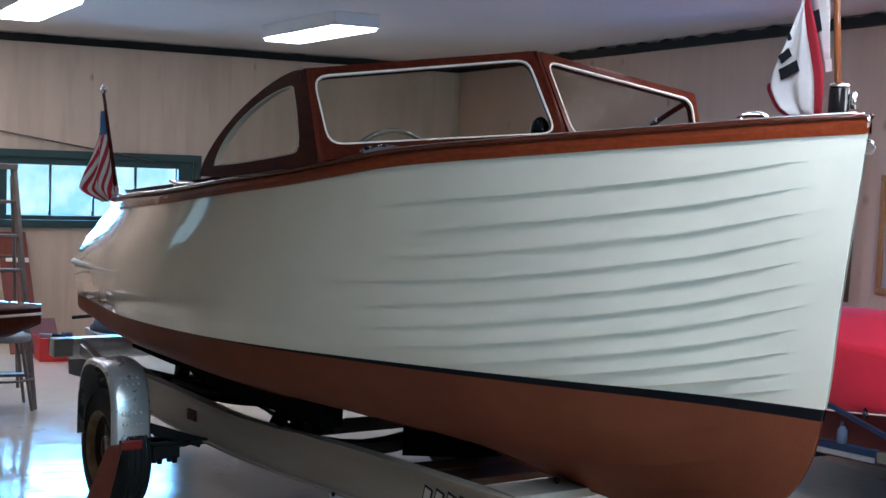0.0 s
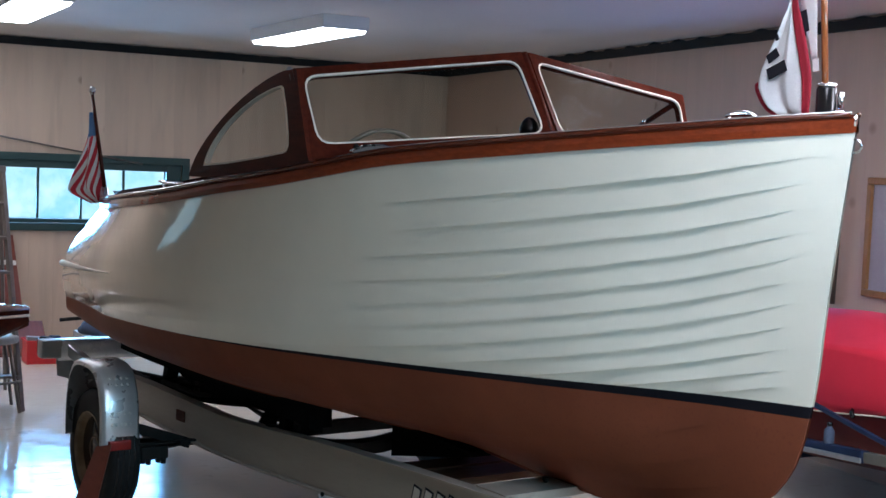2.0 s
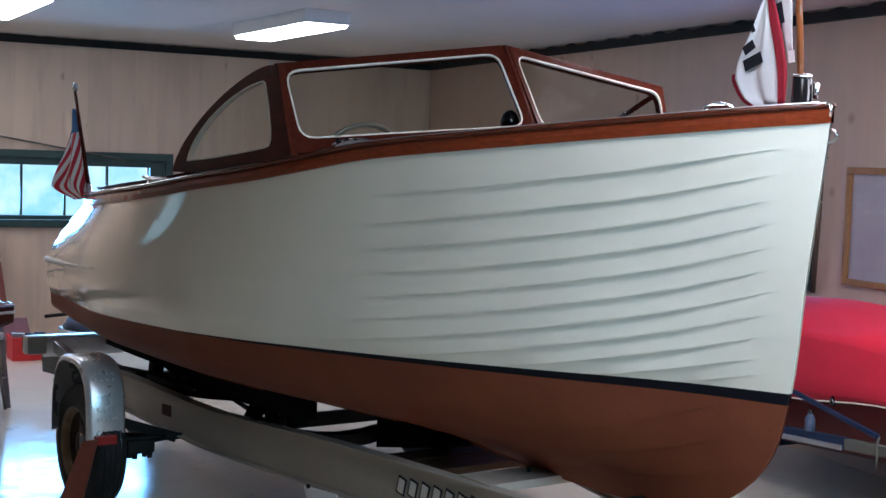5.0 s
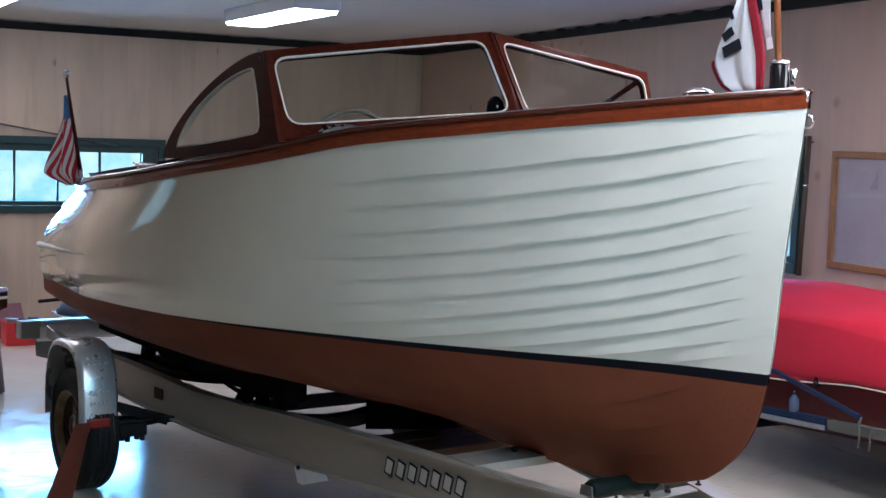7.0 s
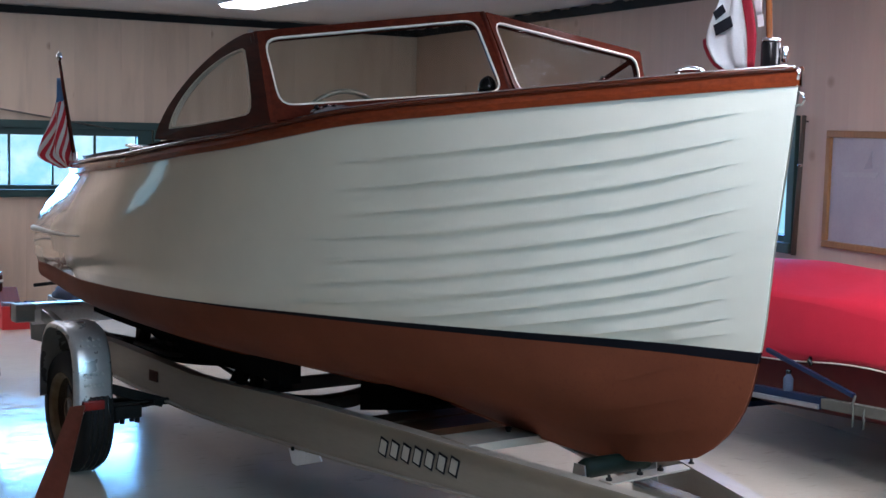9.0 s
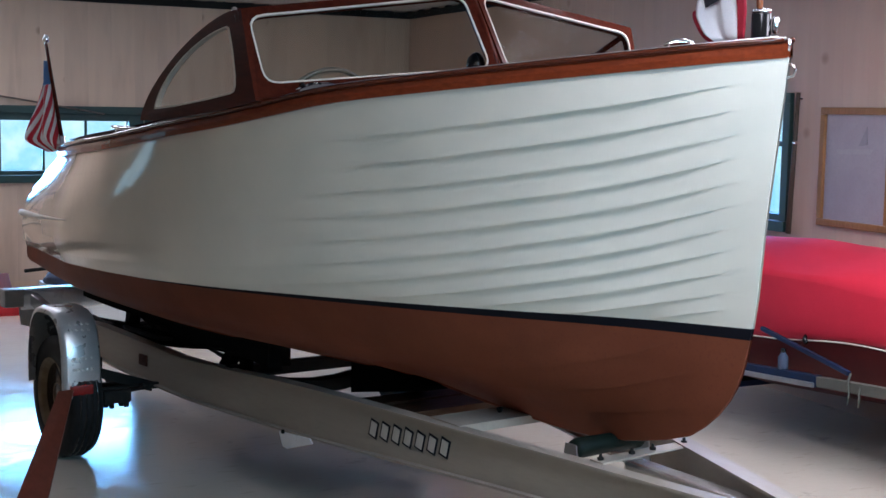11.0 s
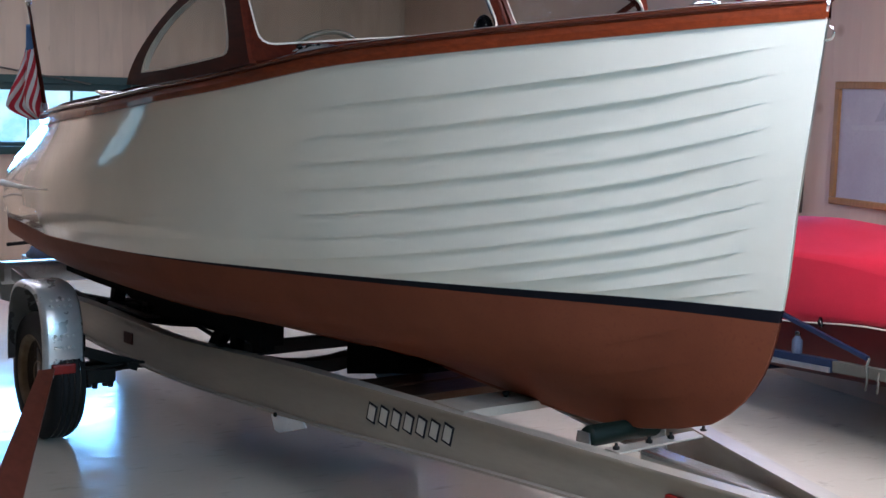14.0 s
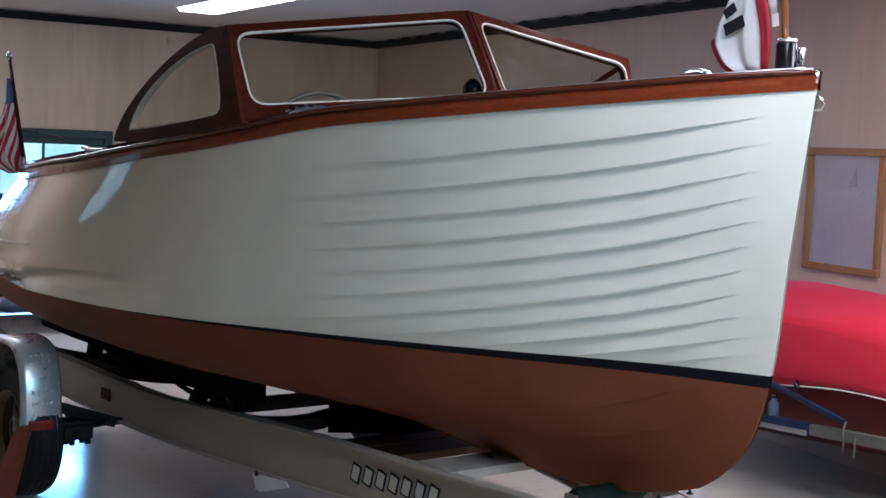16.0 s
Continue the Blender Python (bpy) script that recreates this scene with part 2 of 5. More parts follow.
CEILING = surface("ceiling_paint", (0.60, 0.58, 0.56), (0.55, 0.53, 0.51), 0.6, (0.7, 0.85), bump=0.05)
BLACK_TRIM = surface("black_trim", (0.005, 0.005, 0.005), (0.009, 0.009, 0.009), 5, (0.85, 0.95), bump=0.1)
GREEN = surface("green_frame_paint", (0.010, 0.040, 0.036), (0.016, 0.055, 0.048), 5, (0.4, 0.55), bump=0.05)
CHROME = surface("polished_chrome", (0.80, 0.80, 0.80), (0.72, 0.73, 0.74), 10, (0.06, 0.14), metal=1, bump=0.01)
ALUMINIUM = surface("trailer_aluminium", (0.40, 0.36, 0.30), (0.33, 0.295, 0.245), 5, (0.40, 0.55), metal=0.15, bump=0.06, stretch=(1, 0.2, 1))
TREAD = surface("fender_aluminium", (0.70, 0.71, 0.71), (0.54, 0.55, 0.55), 9, (0.18, 0.40), metal=0.6, bump=0.12, fine=24)
GALVANISED = surface("galvanised_steel", (0.55, 0.57, 0.58), (0.44, 0.46, 0.47), 14, (0.25, 0.4), metal=0.9, bump=0.04)
BRIGHT_STEEL = surface("bright_zinc", (0.84, 0.86, 0.88), (0.74, 0.76, 0.78), 12, (0.22, 0.35), metal=0.1, bump=0.03)
BRIGHT_TUBE = surface("polished_tube", (0.86, 0.85, 0.82), (0.72, 0.70, 0.67), 6, (0.16, 0.30), metal=0.85, bump=0.04, stretch=(1, 0.3, 1))
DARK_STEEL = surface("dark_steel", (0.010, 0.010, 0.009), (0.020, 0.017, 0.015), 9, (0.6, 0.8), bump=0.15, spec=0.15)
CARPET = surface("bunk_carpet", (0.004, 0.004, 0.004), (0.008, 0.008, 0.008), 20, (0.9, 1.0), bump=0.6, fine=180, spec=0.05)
RUBBER = surface("tyre_rubber", (0.008, 0.008, 0.008), (0.016, 0.015, 0.014), 9, (0.6, 0.8), bump=0.12, spec=0.25)
RIM = surface("rusty_rim", (0.21, 0.15, 0.085), (0.12, 0.075, 0.04), 12, (0.45, 0.65), metal=0.5, bump=0.15)
RUSTY = surface("rusty_red", (0.085, 0.030, 0.020), (0.055, 0.022, 0.015), 20, (0.6, 0.8), bump=0.2, fine=90, spec=0.2)
RED_LENS = surface("red_lens", (0.30, 0.012, 0.008), (0.22, 0.01, 0.008), 15, (0.2, 0.3), bump=0.03)
RED_COVER = surface("red_canvas", (0.56, 0.005, 0.028), (0.48, 0.004, 0.022), 2.5, (0.65, 0.8), bump=0.25, fine=140)
RED_HULL = surface("dark_red_hull", (0.085, 0.006, 0.006), (0.055, 0.004, 0.005), 3, (0.5, 0.6), bump=0.04, spec=0.2)
BLUE_STEEL = surface("blue_painted_steel", (0.008, 0.020, 0.062), (0.005, 0.014, 0.040), 8, (0.35, 0.5), bump=0.06, spec=0.3)
WEATHERED = surface("weathered_rail", (0.10, 0.10, 0.085), (0.07, 0.068, 0.058), 9, (0.6, 0.75), bump=0.1, spec=0.2)
DARK_BOARD = surface("dark_brown_boards", (0.085, 0.055, 0.038), (0.06, 0.04, 0.028), 3, (0.5, 0.65), bump=0.1, stretch=(8, 8, 1))
BEAD = surface("cream_bead", (0.78, 0.71, 0.60), (0.70, 0.63, 0.52), 9, (0.4, 0.55), bump=0.03)
WHITE_TRIM = surface("white_gasket", (0.78, 0.75, 0.68), (0.72, 0.69, 0.62), 9, (0.5, 0.65), bump=0.03)
WHITE_METAL = surface("white_fixture", (0.72, 0.72, 0.70), (0.66, 0.66, 0.64), 4, (0.4, 0.5), bump=0.02)
BROWN_STRIP = wood("dark_brown_strip", (0.085, 0.045, 0.026), (0.05, 0.027, 0.016), along=(1, 10, 10), coat=0.0, rough=(0.6, 0.8))
BLACK_PLASTIC = surface("black_plastic", (0.003, 0.003, 0.004), (0.006, 0.006, 0.007), 9, (0.12, 0.2), bump=0.04)
IVORY = surface("ivory_wheel", (0.27, 0.22, 0.16), (0.20, 0.16, 0.115), 9, (0.25, 0.35), bump=0.02)
GREEN_ROLLER = surface("green_roller", (0.002, 0.006, 0.004), (0.004, 0.011, 0.007), 14, (0.5, 0.65), bump=0.1, spec=0.2)
RED_BOARD = surface("red_brown_board", (0.185, 0.042, 0.022), (0.14, 0.03, 0.016), 4, (0.4, 0.55), bump=0.06, stretch=(8, 8, 1))
OAK = wood("oak_frame", (0.34, 0.17, 0.07), (0.25, 0.12, 0.045), along=(8, 1, 1), coat=0.4)
LADDER_METAL = surface("ladder_aluminium", (0.25, 0.215, 0.19), (0.17, 0.145, 0.125), 8, (0.35, 0.5), metal=0.4, bump=0.05)
PICTURE_PALE = surface("picture_pale", (0.38, 0.385, 0.445), (0.33, 0.33, 0.39), 8, (0.08, 0.12), bump=0.0, coat=0.8)
PICTURE_DARK = surface("picture_dark", (0.29, 0.29, 0.35), (0.25, 0.25, 0.31), 8, (0.08, 0.12), bump=0.0, coat=0.8)
PICTURE = surface("faded_print", (0.36, 0.36, 0.42), (0.29, 0.28, 0.35), 2.5, (0.08, 0.12), bump=0.0, coat=0.8)
INK = surface("dark_ink", (0.006, 0.007, 0.014), (0.010, 0.011, 0.02), 9, (0.85, 0.95), bump=0.02)
FLAG_WHITE = surface("flag_white", (0.84, 0.85, 0.87), (0.79, 0.80, 0.82), 8, (0.8, 0.95), bump=0.25, fine=160)
FLAG_RED = surface("flag_red", (0.42, 0.018, 0.04), (0.34, 0.014, 0.03), 8, (0.8, 0.95), bump=0.25, fine=160)
RED_PLASTIC = surface("red_plastic", (0.62, 0.03, 0.035), (0.52, 0.022, 0.026), 6, (0.35, 0.5), bump=0.03)
BLUE_CLOTH = surface("blue_cloth", (0.045, 0.065, 0.11), (0.07, 0.09, 0.14), 7, (0.8, 0.95), bump=0.3)
GREY_PLATE = surface("grey_plate", (0.36, 0.36, 0.345), (0.29, 0.29, 0.275), 9, (0.4, 0.6), metal=0.1, bump=0.08)
LETTER = surface("label_silver", (0.60, 0.58, 0.53), (0.54, 0.52, 0.47), 9, (0.4, 0.5), bump=0.0)
TUBE = glow("fluorescent_diffuser", (0.98, 0.965, 0.98), 12.5)
GLASS = clear_glass()
weave = RED_COVER.node_tree.nodes["Principled BSDF"]
weave.inputs["Sheen Weight"].default_value, weave.inputs["Sheen Roughness"].default_value = 0.20, 0.4
weave.inputs["Sheen Tint"].default_value = (1.0, 0.25, 0.42, 1)
FLAG = striped_flag()
OUT = outdoors()

# ---- mesh helpers ----


def from_data(name, verts, faces, material, parent=None, label="", smooth=False):
    me = bpy.data.meshes.new(name)
    me.from_pydata([tuple(v) for v in verts], [], faces)
    me.materials.append(material)
    if smooth:
        me.polygons.foreach_set("use_smooth", [True] * len(me.polygons))
    me.update()
    ob = new(name, me)
    ob.parent = parent
    return tagged(ob, label)


def part(name, bm, material, parent=None, label="", smooth=False):
    me = bpy.data.meshes.new(name)
    bm.to_mesh(me)
    bm.free()
    me.materials.append(material)
    if smooth:
        me.polygons.foreach_set("use_smooth", [True] * len(me.polygons))
    ob = new(name, me)
    ob.parent = parent
    return tagged(ob, label)


def block_bm(size, at=(0, 0, 0), turn=(0, 0, 0), bevel=0.004, bm=None):
    made = bmesh.new()
    bmesh.ops.create_cube(made, size=1.0, matrix=Matrix.Diagonal((*size, 1)))
    if bevel:
        bmesh.ops.bevel(made, geom=made.edges[:], offset=min(bevel, 0.45 * min(size)), segments=2, affect="EDGES", profile=0.6)
    made.transform(pose(*at, *turn))
    if bm is None:
        return made
    me = bpy.data.meshes.new("joined")
    made.to_mesh(me)
    made.free()
    bm.from_mesh(me)
    bpy.data.meshes.remove(me)
    return bm


def block(name, size, at, material, parent=None, turn=(0, 0, 0), bevel=0.004, label=""):
    return part(name, block_bm(size, at, turn, bevel), material, parent, label)


def span_block(name, a, b, wide, high, material, parent=None, bevel=0.004, label=""):
    """A bar of a rectangular section between two points, high in z."""
    a, b = Vector(a), Vector(b)
    d = b - a
    bm = block_bm((wide, d.length, high), (0, 0, 0), (0, 0, 0), bevel)
    yaw = math.atan2(-d.x, d.y)
    pitch = math.asin(d.z / d.length)
    bm.transform(Matrix.Translation((a + b) / 2) @ Euler((pitch, 0, yaw), "XYZ").to_matrix().to_4x4())
    return part(name, bm, material, parent, label)


def sweep(points, radius, sides=10, cap=True):
    """Verts and faces of a round tube along points; radius may be a list."""
    pts = [Vector(p) for p in points]
    rad = radius if isinstance(radius, (list, tuple)) else [radius] * len(pts)
    verts, faces = [], []
    ref = Vector((0.13, 0.31, 0.94))
    for i, p in enumerate(pts):
        t = (pts[min(i + 1, len(pts) - 1)] - pts[max(i - 1, 0)]).normalized()
        n = (ref - t * ref.dot(t))
        n = n.normalized() if n.length > 1e-3 else t.orthogonal().normalized()
        b = t.cross(n)
        for k in range(sides):
            a = 2 * math.pi * k / sides
            verts.append(p + rad[i] * (math.cos(a) * n + math.sin(a) * b))
    for i in range(len(pts) - 1):
        for k in range(sides):
            j = (k + 1) % sides
            faces.append((i * sides + k, i * sides + j, (i + 1) * sides + j, (i + 1) * sides + k))
    if cap:
        faces.append(tuple(range(sides))[::-1])
        faces.append(tuple((len(pts) - 1) * sides + k for k in range(sides)))
    return verts, faces


def tube(name, points, radius, material, parent=None, sides=10, label="", smooth=True):
    verts, faces = sweep(points, radius, sides)
    return from_data(name, verts, faces, material, parent, label, smooth)


def lathe(name, profile, m, material, parent=None, sides=28, label="", smooth=True, capped=True):
    """A turned form: (radius, height) rows round the local z axis, set by the pose m."""
    verts, faces = [], []
    for r, z in profile:
        for k in range(sides):
            a = 2 * math.pi * k / sides
            verts.append(m @ Vector((r * math.cos(a), r * math.sin(a), z)))
    n = len(profile)
    for i in range(n - 1):
        for k in range(sides):
            j = (k + 1) % sides
            faces.append((i * sides + k, i * sides + j, (i + 1) * sides + j, (i + 1) * sides + k))
    if capped:
        faces.append(tuple(range(sides))[::-1])
        faces.append(tuple((n - 1) * sides + k for k in range(sides)))
    return from_data(name, verts, faces, material, parent, label, smooth)


def ring_panel(name, outer, inner, normal, thick, material, parent=None, label=""):
    """A frame between two loops of equally many points, of a given thickness."""
    n, t = len(outer), Vector(normal).normalized() * thick / 2
    verts = [Vector(p) + t for p in outer] + [Vector(p) + t for p in inner] + [Vector(p) - t for p in outer] + [Vector(p) - t for p in inner]
    faces = []
    for k in range(n):
        j = (k + 1) % n
        faces += [(k, j, n + j, n + k), (2 * n + j, 2 * n + k, 3 * n + k, 3 * n + j), (j, k, 2 * n + k, 2 * n + j), (n + k, n + j, 3 * n + j, 3 * n + k)]
    return from_data(name, verts, faces, material, parent, label)


def slab(name, loop, normal, thick, material, parent=None, label=""):
    n, t = len(loop), Vector(normal).normalized() * thick / 2
    verts = [Vector(p) + t for p in loop] + [Vector(p) - t for p in loop]
    faces = [tuple(range(n)), tuple(range(2 * n - 1, n - 1, -1))] + [((k + 1) % n, k, n + k, n + (k + 1) % n) for k in range(n)]
    return from_data(name, verts, faces, material, parent, label)


def thing(name, m, label, category, group="", kind=""):
    ob = new(name)
    ob.matrix_world = m
    ob.empty_display_size = 0.2
    return tagged(ob, label, category, group, kind)


def curve_of(rows):
    """A smooth curve through (x, y) rows, of monotone pieces."""
    xs, ys = np.array(rows, float).T
    h, s = np.diff(xs), np.diff(ys) / np.diff(xs)
    m = np.r_[s[0], [(0 if a * b <= 0 else 2 * a * b / (a + b)) for a, b in zip(s[:-1], s[1:])], s[-1]]

    def at(x):
        x = np.clip(np.asarray(x, float), xs[0], xs[-1])
        i = np.clip(np.searchsorted(xs, x, side="right") - 1, 0, len(xs) - 2)
        t = (x - xs[i]) / h[i]
        return (2 * t**3 - 3 * t**2 + 1) * ys[i] + (t**3 - 2 * t**2 + t) * h[i] * m[i] + (3 * t**2 - 2 * t**3) * ys[i + 1] + (t**3 - t**2) * h[i] * m[i + 1]

    return at


# ---- room ----
WALL_T = 0.14


def wall_with_opening(name, along, at, lo, hi, holes, label, material=None):
    """A wall along x or y at a given place, its inner face there, with rectangular openings (a0, a1, z0, z1) through it."""
    sign = 1 if at > 0 else -1
    bm = bmesh.new()
    cuts = sorted({lo, hi, *[v for h in holes for v in h[:2]]})
    for a0, a1 in zip(cuts[:-1], cuts[1:]):
        gaps = sorted((h[2], h[3]) for h in holes if h[0] <= a0 and h[1] >= a1)
        z = 0.0
        for z0, z1 in gaps + [(CEIL_Z, CEIL_Z)]:
            if z0 > z:
                size = (a1 - a0, WALL_T, z0 - z) if along == "x" else (WALL_T, a1 - a0, z0 - z)
                c, off = (a0 + a1) / 2, at + sign * (WALL_T / 2 + 0.02)
                block_bm(size, (c, off, (z + z0) / 2) if along == "x" else (off, c, (z + z0) / 2), (0, 0, 0), 0, bm)
            z = z1
    return tagged(part(name, bm, material or PINE), label, "wall", kind="structure")


BACK_WIN = (-1.28, 0.70, 1.165, 1.77)
# far window lies out of view, added for a bluish reflection in the hull
FAR_WIN = (-7.30, -6.10, 1.165, 1.77)
RIGHT_WIN = (3.42, 4.40, 1.16, 1.95)
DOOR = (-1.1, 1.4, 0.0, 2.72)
ground = block("floor", (RIGHT_X - LEFT_X + 1.6, BACK_Y - FRONT_Y + 0.3, 0.12), ((RIGHT_X + LEFT_X) / 2, (BACK_Y + FRONT_Y) / 2, -0.06), FLOOR, bevel=0)
tagged(ground, "glossy cream painted workshop floor with scuffs", "floor", kind="structure")
ceiling = block("ceiling", (RIGHT_X - LEFT_X + 1.6, BACK_Y - FRONT_Y + 0.3, 0.1), ((RIGHT_X + LEFT_X) / 2, (BACK_Y + FRONT_Y) / 2, CEIL_Z + 0.05), CEILING, bevel=0)
tagged(ceiling, "flat grey white painted ceiling", "ceiling", kind="structure")
wall_back = wall_with_opening("wall_back", "x", BACK_Y, LEFT_X - 0.16, RIGHT_X + 0.75, [BACK_WIN, FAR_WIN], "knotty pine boarded wall with low strip windows")
wall_right = wall_with_opening("wall_right", "y", RIGHT_X, FRONT_Y, BACK_Y, [RIGHT_WIN], "knotty pine boarded wall, dim red light tinted into its boards", PINE_DIM)
wall_left = wall_with_opening("wall_left", "y", LEFT_X, FRONT_Y, BACK_Y, [], "plain knotty pine boarded wall")
# unseen front wall, given a dark colour to cut light bouncing under the boat
wall_front = wall_with_opening("wall_front", "x", FRONT_Y, LEFT_X - 0.16, RIGHT_X + 0.16, [DOOR], "unseen wall, dark to cut bounced light, with a wide open doorway", DARK_BOARD)
tagged(block("ground_outside", (40, 30, 0.1), (0, FRONT_Y - 15.3, -0.09), surface("gravel_yard", (0.20, 0.19, 0.17), (0.26, 0.24, 0.21), 3, (0.8, 0.95), bump=0.4), bevel=0), "pale gravel yard outside the doorway", "ground", kind="structure")


def trim_strip(name, a, b, wavy):
    """Black tarred strip at the top of a wall, with an uneven lower or upper edge."""
    a, b = Vector(a), Vector(b)
    n = int((b - a).length / 0.06)
    side = (b - a).normalized().cross(Vector((0, 0, 1))) * 0.02
    verts, faces = [], []
    for i in range(n + 1):
        p = a.lerp(b, i / n)
        up = 0.012 * noise.noise((i * 0.9, wavy, 0)) + (0.024 if (i // 2) % 3 == 0 else 0) * (1 if wavy > 1 else 0) - (0.012 if wavy > 1 else 0)
        for q, z in ((p + side, TRIM_Z + 0.005 * noise.noise((i * 0.31, 4, wavy))), (p + side, TRIM_Z + 0.074 + up * 0.6), (p - side, TRIM_Z + 0.074 + up * 0.6), (p - side, TRIM_Z)):
            verts.append((q.x, q.y, z))
    for i in range(n):
        for k in range(4):
            j = (k + 1) % 4
            faces.append((4 * i + k, 4 * i + j, 4 * i + 4 + j, 4 * i + 4 + k))
    return tagged(from_data(name, verts, faces, BLACK_TRIM), "black strip along the top of the wall", "trim", kind="structure")


trim_strip("trim_back", (LEFT_X, BACK_Y - 0.023, 0), (RIGHT_X + 0.6, BACK_Y - 0.023, 0), 0.5)
trim_right = trim_strip("trim_right", (RIGHT_X - 0.023, BACK_Y, 0), (RIGHT_X - 0.023, FRONT_Y, 0), 2.5)
# the right wall is not quite square to the back wall
SKEW = Matrix.Translation((RIGHT_X, 3.9, 0)) @ pose(0, 0, 0, 0, 0, -SKEW_DEG) @ Matrix.Translation((-RIGHT_X, -3.9, 0))
for ob in (wall_right, trim_right):
    ob.matrix_world = SKEW


def window(name, m, wide, high, panes, frame_w, label, split=0, jamb=0.04):
    """A wall window: outer casing, inner sash, bars, panes, in its own plane (x wide, z up, y out of the room)."""
    w = thing(name, m, label, "window", kind="structure")
    for nm, size, at in (
        ("window_frame", (wide + 2 * frame_w, 0.035, frame_w), (0, -0.018, high / 2 + frame_w / 2)),
        ("window_sill", (wide + 2 * frame_w + 0.02, 0.06, frame_w), (0, -0.03, -high / 2 - frame_w / 2)),
        ("window_frame", (frame_w, 0.035, high), (-wide / 2 - frame_w / 2, -0.018, 0)),
        ("window_frame", (frame_w, 0.035, high), (wide / 2 + frame_w / 2, -0.018, 0)),
    ):
        block(nm, size, at, GREEN, w)
    for x in (-wide / 2 + jamb / 2, wide / 2 - jamb / 2):
        block("jamb", (jamb, 0.12, high), (x, 0.075, 0), GREEN, w)
    for z in (-high / 2 + 0.02, high / 2 - 0.035):
        block("rail", (wide - 2 * jamb, 0.12, 0.04 if z < 0 else 0.07), (0, 0.075, z), GREEN, w)
    for i in range(1, panes):
        block("glazing_bar", (0.022, 0.04, high - 0.10), (-wide / 2 + jamb + (wide - 2 * jamb) * i / panes, 0.10, -0.01), GREEN, w)
    if split:
        block("meeting_rail", (wide - 2 * jamb, 0.045, 0.035), (0, 0.10, split), GREEN, w)
    for i in range(panes):
        x0 = -wide / 2 + jamb + (wide - 2 * jamb) * (i + 0.5) / panes
        pane = block("pane", ((wide - 2 * jamb) / panes - 0.024, 0.005, high - 0.11), (x0, 0.12, -0.015), GLASS, w, bevel=0)
        pane.visible_shadow = False
    return w


bw = (BACK_WIN[0] + BACK_WIN[1]) / 2
window("window_1", pose(bw, BACK_Y, (BACK_WIN[2] + BACK_WIN[3]) / 2), BACK_WIN[1] - BACK_WIN[0], BACK_WIN[3] - BACK_WIN[2], 4, 0.075, "dark green strip window of four panes", 0, 0.15)
window("window_3", pose((FAR_WIN[0] + FAR_WIN[1]) / 2, BACK_Y, (FAR_WIN[2] + FAR_WIN[3]) / 2), FAR_WIN[1] - FAR_WIN[0], FAR_WIN[3] - FAR_WIN[2], 2, 0.075, "dark green strip window of two panes", 0, 0.15)
window("window_2", SKEW @ pose(RIGHT_X, (RIGHT_WIN[0] + RIGHT_WIN[1]) / 2, (RIGHT_WIN[2] + RIGHT_WIN[3]) / 2, 0, 0, -90), RIGHT_WIN[1] - RIGHT_WIN[0], RIGHT_WIN[3] - RIGHT_WIN[2], 1, 0.07, "dark green sash window in the pine wall", 0.12)
tagged(block("backdrop", (14, 0.02, 4), (bw - 4, BACK_Y + 1.4, 1.6), OUT, bevel=0), "bright pale sky outside the window", "sky", kind="structure")
tagged(block("backdrop", (0.02, 6, 4), (RIGHT_X + 1.4, 4.2, 1.6), OUT, bevel=0), "bright pale sky outside the window", "sky", kind="structure")


def ceiling_light(m):
    """A deep white box fitting, open below, with a glowing ribbed panel in it."""
    f = thing("ceiling_light", m, "deep white box fluorescent ceiling light, switched on", "ceiling light", "ceiling lights")
    w, l, h = 0.37, 1.60, 0.10
    block("base", (w - 0.04, l - 0.04, 0.012), (0, 0, h - 0.010), WHITE_METAL, f)
    for sx in (-1, 1):
        block("side_panel", (0.012, l, h), (sx * (w / 2 - 0.006), 0, h / 2), WHITE_METAL, f, bevel=0.003)
        block("end_panel", (w - 0.024, 0.012, h), (0, sx * (l / 2 - 0.006), h / 2), WHITE_METAL, f, bevel=0.003)
    n = 24
    verts = [(-(w / 2 - 0.014) + (w - 0.028) * i / n, y, 0.004 if i in (0, n) else -0.026 + (0.004 if i % 2 else 0)) for y in (-l / 2 + 0.014, l / 2 - 0.014) for i in range(n + 1)]
    faces = [(k + 1, k, n + 1 + k, n + 2 + k) for k in range(n)] + [tuple(range(n + 1)), tuple(range(2 * n + 1, n, -1))]
    from_data("diffuser", verts, faces, TUBE, f, "glowing ribbed diffuser")
    return f


light = ceiling_light(pose(0.68, 6.68, CEIL_Z - 0.100))
# all but the first copy are out of view, added to light the scene
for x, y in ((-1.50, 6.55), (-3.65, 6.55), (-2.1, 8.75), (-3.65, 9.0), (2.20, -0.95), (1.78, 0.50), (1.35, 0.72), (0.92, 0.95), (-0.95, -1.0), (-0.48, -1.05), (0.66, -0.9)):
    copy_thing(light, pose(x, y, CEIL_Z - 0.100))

# ---- picture on the wall ----
pic = thing("picture_frame", SKEW @ pose(RIGHT_X - 0.004, 2.715, 1.545, 0, 0, -90), "oak framed faded print behind glass on the pine wall", "picture")
PW, PH, PB = 0.66, 0.76, 0.045
